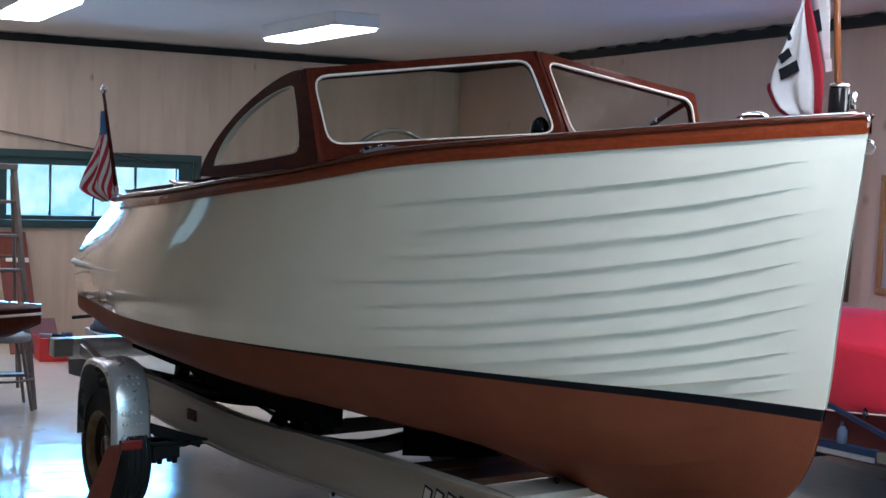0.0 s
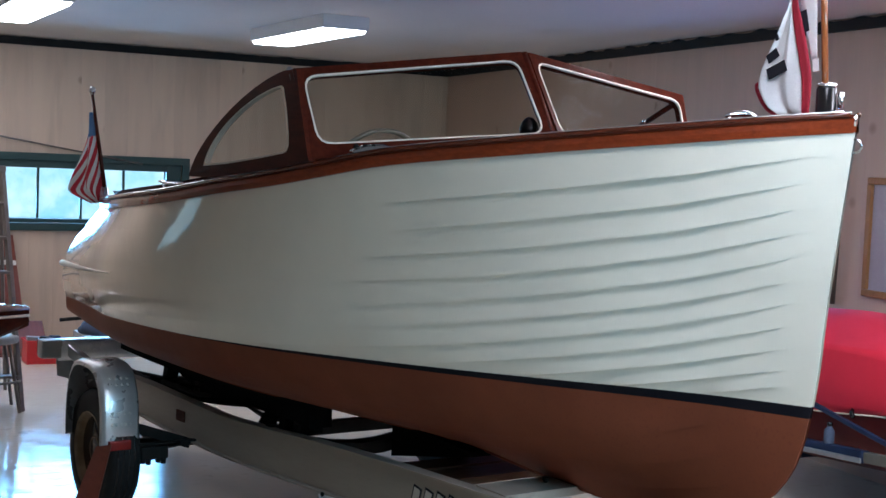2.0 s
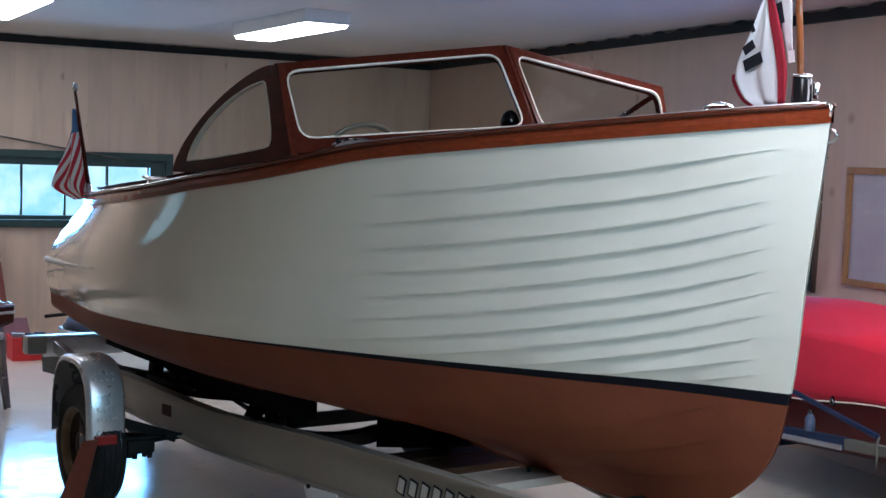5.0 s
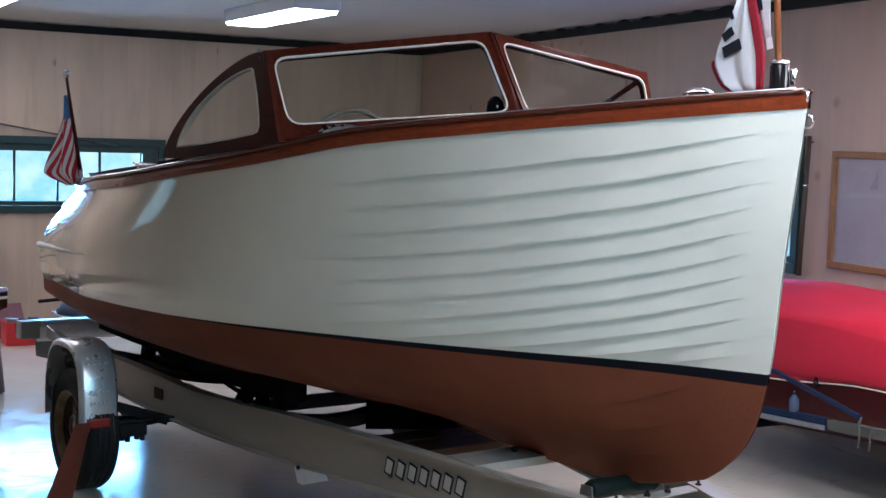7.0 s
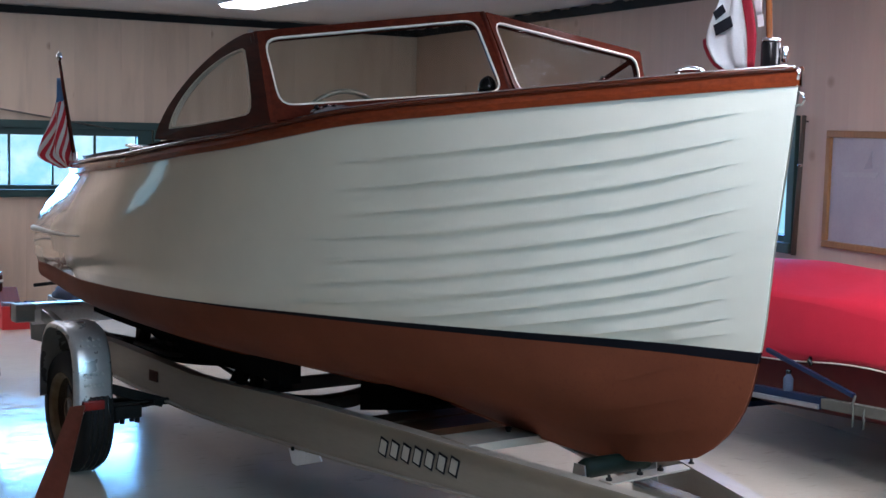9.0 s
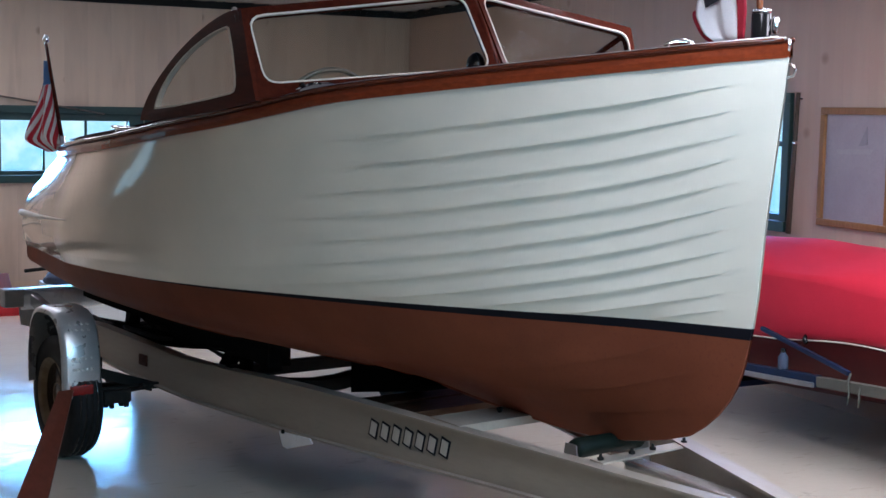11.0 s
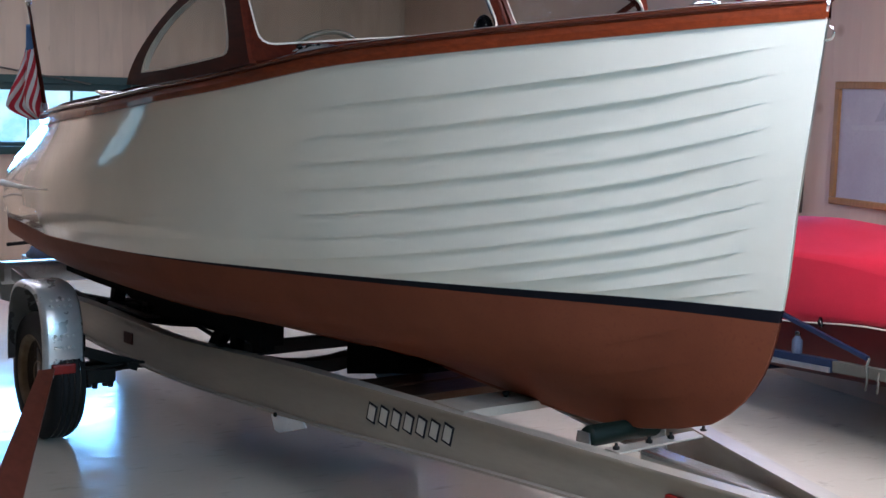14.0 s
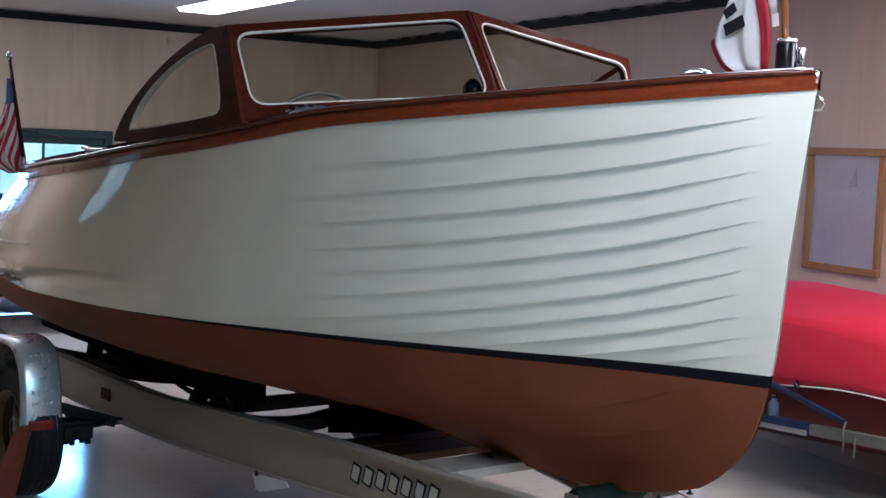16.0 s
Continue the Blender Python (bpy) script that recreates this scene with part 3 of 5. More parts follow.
for nm, size, at in (
    ("frame_rail", (PW, 0.03, PB), (0, -0.015, PH / 2 - PB / 2)),
    ("frame_rail", (PW, 0.03, PB), (0, -0.015, -PH / 2 + PB / 2)),
    ("frame_stile", (PB, 0.03, PH - 2 * PB), (-PW / 2 + PB / 2, -0.015, 0)),
    ("frame_stile", (PB, 0.03, PH - 2 * PB), (PW / 2 - PB / 2, -0.015, 0)),
):
    block(nm, size, at, OAK, pic, bevel=0.008)
block("print", (PW - 2 * PB, 0.006, PH - 2 * PB), (0, -0.006, 0), PICTURE, pic, bevel=0)
# a pale bar and a dark wedge laid over the picture
slab("pale_bar", [(-0.19, -0.0115, 0.115), (0.16, -0.0115, 0.125), (0.13, -0.0115, 0.092), (-0.16, -0.0115, 0.085)], (0, 1, 0), 0.003, PICTURE_PALE, pic)
slab("dark_wedge", [(0.02, -0.0115, 0.14), (0.10, -0.0115, 0.15), (0.09, -0.0115, 0.26)], (0, 1, 0), 0.003, PICTURE_DARK, pic)

# ---- the boat ----
HEADING = 6.97
BOAT = pose(0, 0, 0, 0, 0, HEADING)
boat = thing("motor_boat", BOAT, "white lapstrake wooden motor boat with varnished mahogany trim on a trailer", "boat")
AFT = 5.36

sheer_u = curve_of([(0, 0.007), (0.19, 0.150), (0.52, 0.345), (0.89, 0.545), (1.35, 0.75), (1.86, 0.915), (2.3, 1.0), (2.7, 1.04), (3.2, 1.05), (3.7, 1.02), (4.2, 0.925), (4.8, 0.75), (AFT, 0.575)])
sheer_z = curve_of([(0, 2.056), (0.52, 1.998), (1.1, 1.934), (1.57, 1.882), (1.86, 1.832), (2.2, 1.778), (2.66, 1.723), (3.28, 1.652), (3.7, 1.618), (4.1, 1.592), (4.8, 1.558), (AFT, 1.543)])
mid_u = curve_of([(0.07, 0.007), (0.45, 0.165), (0.85, 0.39), (1.4, 0.645), (1.9, 0.83), (2.4, 0.96), (2.9, 1.04), (3.4, 1.075), (3.9, 1.06), (4.4, 0.99), (4.9, 0.90), (AFT, 0.80)])
mid_z = curve_of([(0.07, 1.50), (2.4, 1.40), (4.0, 1.29), (AFT, 1.22)])
water_u = curve_of([(0.11, 0.007), (0.42, 0.095), (0.64, 0.185), (1.03, 0.385), (1.53, 0.61), (2.0, 0.785), (2.5, 0.94), (3.0, 1.025), (3.5, 1.045), (3.95, 1.03), (4.3, 0.975), (5.0, 0.845), (AFT, 0.795)])
water_z = curve_of([(0.11, 1.128), (AFT, 0.973)])
bilge_u = curve_of([(0.19, 0.007), (0.6, 0.085), (1.0, 0.205), (1.6, 0.40), (2.1, 0.56), (2.8, 0.745), (3.3, 0.82), (4.0, 0.84), (4.5, 0.80), (AFT, 0.69)])
bilge_z = curve_of([(0.19, 0.875), (1.0, 0.80), (2.2, 0.79), (3.4, 0.805), (AFT, 0.835)])
keel_u = curve_of([(0.38, 0.007), (0.8, 0.02), (AFT, 0.03)])
keel_z = curve_of([(0.38, 0.697), (0.57, 0.641), (0.78, 0.605), (1.0, 0.59), (1.5, 0.60), (2.2, 0.632), (3.0, 0.645), (4.0, 0.67), (AFT, 0.70)])
LINES = [(0.0, sheer_u, sheer_z, 0.0), (0.40, mid_u, mid_z, 0.07), (0.66, water_u, water_z, 0.11), (0.85, bilge_u, bilge_z, 0.19), (1.0, keel_u, keel_z, 0.38)]


def hull_at(a, w):
    """Points of the starboard side for a (stem 0 to transom 1) and girth w (sheer 0 to keel 1): arrays of the same shape."""
    a, w = np.broadcast_arrays(np.asarray(a, float), np.asarray(w, float))
    knots = np.array([k for k, *_ in LINES])
    rows = []
    for _, fu, fz, v0 in LINES:
        v = v0 + a * (AFT - v0)
        rows.append(np.stack([-fu(v), v, fz(v)], -1))
    p = np.stack(rows)
    m = np.empty_like(p)
    m[0], m[-1] = (p[1] - p[0]) / (knots[1] - knots[0]), (p[-1] - p[-2]) / (knots[-1] - knots[-2])
    m[-1] += 1.2 * np.exp(-(a / 0.07) ** 2)[..., None] * (m[-1] - (p[-1] - p[-3]) / (knots[-1] - knots[-3]))
    for i in range(1, len(knots) - 1):
        m[i] = (p[i + 1] - p[i - 1]) / (knots[i + 1] - knots[i - 1])
    i = np.clip(np.searchsorted(knots, w, side="right") - 1, 0, len(knots) - 2)
    h = (knots[i + 1] - knots[i])[..., None]
    t = ((w - knots[i])[..., None]) / h
    take = lambda arr, j: np.take_along_axis(arr, j[None, ..., None], 0)[0]
    return (2 * t**3 - 3 * t**2 + 1) * take(p, i) + (t**3 - 2 * t**2 + t) * h * take(m, i) + (3 * t**2 - 2 * t**3) * take(p, i + 1) + (t**3 - t**2) * h * take(m, i + 1)


def hull_normal(a, w):
    e = 1e-3
    du = hull_at(np.clip(a + e, 0, 1), w) - hull_at(np.clip(a - e, 0, 1), w)
    dw = hull_at(a, np.clip(w + e, 0, 1)) - hull_at(a, np.clip(w - e, 0, 1))
    n = np.cross(dw, du)
    n /= np.linalg.norm(n, axis=-1, keepdims=True) + 1e-12
    return n * np.where(n[..., :1] > 0.3, -1, 1)


STRAKES = 15
ALONG = np.r_[np.linspace(0, 0.12, 13)[:-1], np.linspace(0.12, 1, 44)]


def girth_of(k, a):
    """The girth of plank edge k along the hull: the planks sweep up and narrow towards the stem."""
    def height(q):
        p, t = min(q, 10), np.tanh(a / 0.30)
        return -0.0181 + 0.0922 * p - 0.00052 * p * p + t * (0.0769 + 0.1036 * p - 0.00776 * p * p) + 0.06 * (q - p)
    if k == 0:
        return 0 * a
    if k == STRAKES:
        return 0 * a + 1
    h = height(k)
    return np.where(h <= 1, 0.66 * h, 0.66 + 0.34 * (h - 1) / (height(STRAKES) - 1))


def strake(k, side):
    """One plank of the clinker hull: its lower edge stands proud over the next, and fades into the stem."""
    w0, w1 = girth_of(k, ALONG), girth_of(k + 1, ALONG)
    low = 0.15 * np.exp(-((ALONG - 0.09) / 0.075) ** 2)
    lap = (0.027 - 0.0255 * np.clip((ALONG - 0.11) / 0.24, 0, 1) + 0.007 * np.clip((ALONG - 0.72) / 0.15, 0, 1)) * np.clip((ALONG - 0.020) / 0.065, 0, 1) * np.where(w1 > 0.65, low, 1.0)
    cols = []
    for f in (0.0, 0.35, 0.7, 1.0):
        w = w0 + f * (w1 - w0)
        cols.append(hull_at(ALONG, w) + hull_normal(ALONG, w) * (lap * f)[:, None])
    cols.append(cols[-1])
    cols.append(hull_at(ALONG, w1) - hull_normal(ALONG, w1) * 0.006)
    p = np.stack(cols, 1)
    p[..., 0] *= side
    n, c = p.shape[:2]
    faces = [(i * c + q, (i + 1) * c + q, (i + 1) * c + q + 1, i * c + q + 1) for i in range(n - 1) for q in (0, 1, 2, 4)]
    if side < 0:
        faces = [f[::-1] for f in faces]
    return from_data("plank", p.reshape(-1, 3).tolist(), faces, HULL, boat, "", True)


for side in (1, -1):
    for k in range(STRAKES):
        strake(k, side)

# stem, keel and transom
stem_pts = [hull_at(0.0, w) for w in np.linspace(0, 1, 60)]
stem_pts = [(0, p[1] + 0.009, p[2]) for p in stem_pts] + [(0, v, float(keel_z(v)) + 0.004) for v in np.linspace(0.42, AFT, 50)]
tube("stem", stem_pts, [0.0055] * 60 + [0.007 + 0.017 * min(1, k / 10) for k in range(50)], HULL, boat, 12)
rim_pts = [hull_at(1.0, w) for w in np.linspace(0, 1, 16)]
slab("transom", [(p[0], p[1] - 0.012, p[2]) for p in rim_pts] + [(-p[0], p[1] - 0.012, p[2]) for p in rim_pts[::-1]], (0, 1, 0), 0.03, MAHOGANY, boat, "varnished mahogany transom")

# rub guard at the quarter
for side in (1, -1):
    pts, rad = [], []
    for a in np.linspace(0.72, 1.0, 18):
        p, n = hull_at(a, 0.445), hull_normal(a, np.array(0.445))
        q = p + n * 0.006
        pts.append((q[0] * side, q[1] + (0.02 if a == 1.0 else 0), q[2]))
        rad.append(float(0.003 + 0.017 * (a - 0.72) / 0.28))
    tube("rub_guard", pts, rad, WHITE_TRIM, boat, 8, "white painted rub guard")

# sheer plank, moulding and deck
EDGE_H = 0.056


def edge_strip(name, side, lo, hi, out, material, a0=0.0, a1=1.0, thick=0.022, label=""):
    """A plank along the sheer from height lo to hi over it, standing out from the hull."""
    pts = []
    for a in np.r_[np.linspace(a0, a0 + 0.1, 9)[:-1], np.linspace(a0 + 0.1, a1, 40)]:
        v = a * AFT
        u, z = float(sheer_u(v)), float(sheer_z(v))
        o = out * min(1, 0.3 + a * 14)
        pts.append([(-(u + o), v, z + lo), (-(u + o * 1.05), v, z + (lo + hi) / 2), (-(u + o * 0.8), v, z + hi), (-max(u + o - thick, 0.0), v, z + hi), (-max(u + o - thick, 0.0), v, z + lo)])
    verts = [(x * side, y, z) for row in pts for x, y, z in row]
    c = 5
    faces = []
    for i in range(len(pts) - 1):
        for k in range(c):
            j = (k + 1) % c
            f = (i * c + k, i * c + j, (i + 1) * c + j, (i + 1) * c + k)
            faces.append(f if side > 0 else f[::-1])
    return from_data(name, verts, faces, material, boat, label)


for side in (1, -1):
    edge_strip("sheer_plank", side, -0.004, EDGE_H - 0.012, 0.018, MAHOGANY_BRIGHT, label="varnished mahogany sheer plank")
    edge_strip("covering_board", side, EDGE_H - 0.012, EDGE_H, 0.024, MAHOGANY, thick=0.13, label="varnished mahogany covering board")
    tube("moulding", [(-side * (float(sheer_u(v)) + 0.020 * min(1, 0.3 + v * 3)), v, float(sheer_z(v)) + EDGE_H + 0.001) for v in np.linspace(0.01, AFT, 60)], 0.009, VARNISH, boat, 10, "polished half round moulding")
    # bright bead added in place of the highlight line on the varnished edge
    tube("moulding", [(-side * max(float(sheer_u(v)) - 0.020, 0.002), v, float(sheer_z(v)) + EDGE_H + 0.0125) for v in np.linspace(0.04, AFT, 60)], 0.0050, GLINT_METAL, boat, 10, "thin bright bead standing in for the varnish highlight")
    edge_strip("coaming", side, EDGE_H - 0.01, EDGE_H + 0.042, -0.075, MAHOGANY, 0.52, 0.985, thick=0.02, label="dark varnished cockpit coaming")


def deck_mesh(v0, v1, rows, planks):
    verts, faces = [], []
    for i in range(rows + 1):
        v = v0 + (v1 - v0) * i / rows
        u, z = max(float(sheer_u(v)) - 0.004, 0.01), float(sheer_z(v)) + EDGE_H - 0.004
        for k in range(planks + 1):
            s = -1 + 2 * k / planks
            verts.append((s * u, v, z + 0.16 * u * (1 - s * s) * 0.5))
    for i in range(rows):
        for k in range(planks):
            faces.append((i * (planks + 1) + k, i * (planks + 1) + k + 1, (i + 1) * (planks + 1) + k + 1, (i + 1) * (planks + 1) + k))
    return from_data("deck", verts, faces, MAHOGANY, boat, "varnished mahogany deck", True)


deck_mesh(0.01, 2.06, 26, 16)
deck_mesh(5.12, AFT - 0.01, 4, 12)
# cockpit inside
verts, faces = [], []
for i in range(21):
    v = 2.0 + (AFT - 2.1) * i / 20
    u = float(sheer_u(v)) - 0.10
    z = float(sheer_z(v)) + 0.04
    verts += [(-u, v, z), (-u * 0.98, v, 1.22), (u * 0.98, v, 1.22), (u, v, z)]
for i in range(20):
    faces += [(4 * i + k, 4 * i + k + 1, 4 * i + 5 + k, 4 * i + 4 + k) for k in range(3)]
from_data("cockpit_lining", verts, faces, MAHOGANY, boat, "varnished cockpit sides and sole")
u0, z0 = float(sheer_u(2.06)) - 0.1, float(sheer_z(2.06))
slab("dashboard", [(-u0, 2.06, z0), (u0, 2.06, z0), (u0, 2.06, z0 - 0.32), (-u0, 2.06, z0 - 0.32)], (0, 1, 0), 0.03, MAHOGANY, boat)

# windscreen: two raked panels meeting at the centre, and rounded side wings
C_BOT, C_TOP = Vector((0, 1.54, 2.000)), Vector((0, 1.80, 2.388))
K_BOT, K_TOP = {1: Vector((1.0, 1.74, 1.90)), -1: Vector((0.972, 1.905, 1.885))}, {1: Vector((1.03, 1.875, 2.268)), -1: Vector((0.990, 2.06, 2.252))}


def rounded_quad(a, b, c, d, r, n=5):
    """The loop of a quad with rounded corners."""
    loop = []
    corners = [Vector(p) for p in (a, b, c, d)]
    for i, p in enumerate(corners):
        q0, q1 = corners[i - 1], corners[(i + 1) % 4]
        e0, e1 = (q0 - p).normalized(), (q1 - p).normalized()
        for k in range(n):
            t = k / (n - 1)
            s, e = p + e0 * r, p + e1 * r
            loop.append((1 - t) ** 2 * s + 2 * t * (1 - t) * p + t * t * e)
    return loop


def mirror(p, side):
    return Vector((p[0] * side, p[1], p[2]))


def screen_panel(side):
    a, b, c, d = mirror(C_BOT, side), mirror(C_TOP, side), mirror(K_TOP[side], side), mirror(K_BOT[side], side)
    a, b = a + Vector((0.012 * side, 0, 0)), b + Vector((0.012 * side, 0, 0))
    across, up = (d - a).normalized(), (b - a).normalized()
    up2 = (c - d).normalized()
    n = across.cross(up).normalized()
    n = n if n.y < 0 else -n
    ia, ib = a + across * 0.026 + up * 0.042, b + across * 0.030 - up * 0.040
    ic, idd = c - across * 0.034 - up2 * 0.034, d - across * 0.040 + up2 * 0.058
    outer = rounded_quad(a, b, c, d, 0.008)
    inner = rounded_quad(ia, ib, ic, idd, 0.065)
    gap = rounded_quad(ia + (across + up) * 0.007, ib + (across - up) * 0.007, ic - (across + up2) * 0.007, idd + (up2 - across) * 0.007, 0.060)
    ring_panel("windscreen_frame", outer, inner, n, 0.036, MAHOGANY, boat, "varnished mahogany windscreen frame")
    ring_panel("gasket", [p + n * 0.014 for p in inner], [p + n * 0.014 for p in gap], n, 0.010, BEAD, boat, "pale glazing bead")
    g = slab("windscreen_glass", [p + n * 0.012 for p in gap], n, 0.004, GLASS, boat)
    g.visible_shadow = False


def wing(side):
    """The rounded side wing: a quarter round frame sloping down aft from the corner post."""
    def at(v, z):
        u = 0.978 - 0.012 * (z - 1.85) + 0.03 * min(1, (v - 1.9) / 1.0)
        if side < 0:
            v, z = 1.885 + 0.8 * (v - 1.885), 1.8 + 0.3 * (z - 1.8)
        return Vector((-u * side, v, z))
    outer, inner, gap = [], [], []
    n = 22
    for k in range(n):
        t = k / (n - 1)
        ang = math.pi / 2 * t
        z = 1.79 + 0.466 * math.sin(ang) ** 1.42
        outer.append(at(2.10 + 0.89 * math.cos(ang) ** 1.46, z))
        inner.append(at(2.135 + 0.70 * math.cos(ang) ** 1.40, 1.842 + 0.352 * math.sin(ang) ** 1.30))
    outer += [at(2.02, 2.258), at(1.96, 2.08), at(1.905, 1.93), at(1.885, 1.885), at(1.95, 1.875), at(2.1, 1.855), at(2.5, 1.815), at(2.8, 1.79)]
    inner += [at(2.115, 2.185), at(2.08, 2.09), at(2.055, 1.985), at(2.054, 1.945), at(2.068, 1.922), at(2.10, 1.912), at(2.3, 1.888), at(2.6, 1.858)]
    mid = sum(inner, Vector()) / len(inner)
    gap = [p.lerp(mid, 0.045) for p in inner]
    ring_panel("side_wing", outer, inner, (1, 0, 0), 0.032, MAHOGANY, boat, "curved varnished mahogany side wing")
    ring_panel("gasket", [p + Vector((-0.003 * side, 0, 0)) for p in inner], [p + Vector((-0.003 * side, 0, 0)) for p in gap], (1, 0, 0), 0.026, BEAD, boat, "pale glazing bead")
    if side > 0:
        slab("side_glass", [p + Vector((-0.013 * side, 0, 0)) for p in gap], (1, 0, 0), 0.004, GLASS, boat).visible_shadow = False


for side in (1, -1):
    screen_panel(side)
    wing(side)
    tube("corner_post", [mirror(K_BOT[-side], -side) + Vector((0.012 * side, 0.012, 0.0)), mirror(K_TOP[-side], -side) + Vector((0.012 * side, 0.012, -0.012))], 0.018, MAHOGANY, boat, 16)
    if side > 0:
        lathe("hinge_cap", [(0.012, -0.02), (0.014, 0.0), (0.010, 0.012), (0.003, 0.016)], pose(-0.97 * side, 2.12, 2.258), CHROME, boat, 12, "chrome cap")
tube("wing_strut", [(0.975, 1.87, 2.225), (0.975, 2.09, 2.125)], 0.013, MAHOGANY, boat, 10)
lathe("strut_knob", [(0.006, -0.01), (0.013, 0.0), (0.006, 0.010)], pose(0.955, 2.04, 2.148), CHROME, boat, 12, "chrome knob")
tube("centre_post", [C_BOT + Vector((0, 0.0, -0.02)), C_TOP], 0.022, MAHOGANY, boat, 8)

# deck fittings
def cleat(at, long, turn=0.0, name="cleat"):
    m = pose(*at, 0, 0, turn)
    verts, faces = sweep([m @ Vector((0, y * long / 2, 0.030 + (0.006 if long > 0.2 else -0.014) * abs(y) ** 2)) for y in (-1, -0.7, -0.3, 0, 0.3, 0.7, 1)], [0.006, 0.010, 0.012, 0.012, 0.012, 0.010, 0.006], 10)
    for y in ((-0.27, 0.27) if long > 0.2 else (-0.42, 0.42)):
        v2, f2 = sweep([m @ Vector((0, y * long, -0.01)), m @ Vector((0, y * long, 0.01)), m @ Vector((0, y * long * 0.8, 0.03))], [0.017, 0.009, 0.008], 8)
        faces += [tuple(i + len(verts) for i in f) for f in f2]
        verts += v2
    return from_data(name, verts, faces, CHROME, boat, "polished chrome cleat", True)


cleat((-0.03, 0.475, 2.088), 0.116, 62)
for side in (1, -1):
    cleat((-(float(sheer_u(3.22)) - 0.035) * side, 3.22, float(sheer_z(3.22)) + EDGE_H + 0.004), 0.27, 2 * side)


def vent(side):
    """Clamshell deck vent with dark louvres."""
    n = 14
    verts, faces = [], []
    for i in range(9):
        t = i / 8
        w, h = 0.045 * math.sin(math.pi * (0.12 + 0.80 * t)) ** 0.6, 0.036 * math.sin(math.pi * (0.10 + 0.82 * t)) ** 0.7
        for k in range(n + 1):
            a = math.pi * k / n
            verts.append((w * math.cos(a), -0.12 + 0.24 * t, h * math.sin(a)))
    for i in range(8):
        for k in range(n):
            faces.append((i * (n + 1) + k, i * (n + 1) + k + 1, (i + 1) * (n + 1) + k + 1, (i + 1) * (n + 1) + k))
    m = pose(-0.815 * side, 1.665, float(sheer_z(1.665)) + EDGE_H + 0.004, 0, 0, 20 * side)
    ob = from_data("deck_vent", [m @ Vector(v) for v in verts], faces, CHROME, boat, "chrome clamshell deck vent", True)
    for y in (-0.01, 0.035, 0.08):
        lathe("vent_hole", [(0.011, -0.004), (0.011, 0.004)], m @ pose(-0.026 * side, y, 0.024, 0, 62 * -side, 0), BLACK_PLASTIC, ob, 12)


vent(1)
vent(-1)
# steering wheel and compass behind the screen
hub = pose(-0.465, 2.25, 1.818, -66, 0, 0)
ring_pts = [hub @ Vector((0.235 * math.cos(2 * math.pi * k / 36), 0.235 * math.sin(2 * math.pi * k / 36), 0)) for k in range(37)]
wheel = tube("steering_wheel", ring_pts, 0.012, IVORY, boat, 10, "ivory steering wheel rim")
for ang in (90, 210, 330):
    a = radians(ang)
    tube("spoke", [hub @ Vector((0, 0, -0.03)), hub @ Vector((0.235 * math.cos(a), 0.235 * math.sin(a), 0))], 0.006, CHROME, wheel, 8)
tube("steering_column", [hub @ Vector((0, 0, -0.02)), hub @ Vector((0, 0, -0.30))], 0.018, CHROME, wheel, 10)
lathe("compass", [(0.030, 0.0), (0.040, 0.006), (0.042, 0.03), (0.034, 0.055), (0.018, 0.072), (0.004, 0.078)], pose(-0.04, 1.68, 2.035), BLACK_PLASTIC, boat, 18, "black dome compass")

# bow light, staff socket, bow eye
lathe("bow_light", [(0.040, 0.0), (0.042, 0.006), (0.034, 0.010), (0.034, 0.088), (0.028, 0.094)], pose(0, 0.130, 2.112), BLACK_PLASTIC, boat, 24, "black bow light body")
lathe("light_cap", [(0.030, 0.0), (0.036, 0.004), (0.030, 0.012), (0.012, 0.016)], pose(0, 0.130, 2.204), CHROME, boat, 20)
lathe("side_lens", [(0.006, 0.0), (0.012, 0.004), (0.012, 0.05), (0.006, 0.056)], pose(0.030, 0.094, 2.135), CHROME, boat, 14)
lathe("stem_cap", [(0.010, -0.03), (0.012, 0.0), (0.008, 0.008), (0.003, 0.010)], pose(0, 0.010, 2.104), CHROME, boat, 14, "chrome stem head fitting")
tube("bow_eye", [(0, 0.012, 1.985), (0, -0.018, 1.992), (0, -0.026, 2.008), (0, -0.018, 2.026), (0, 0.01, 2.034)], 0.0045, CHROME, boat, 8)
tube("bow_staff", [(0, 0.137, 2.20), (0, 0.163, 2.50), (0, 0.198, 2.95)], [0.0115, 0.0115, 0.010], STAFF, boat, 12, "orange varnished flag staff")


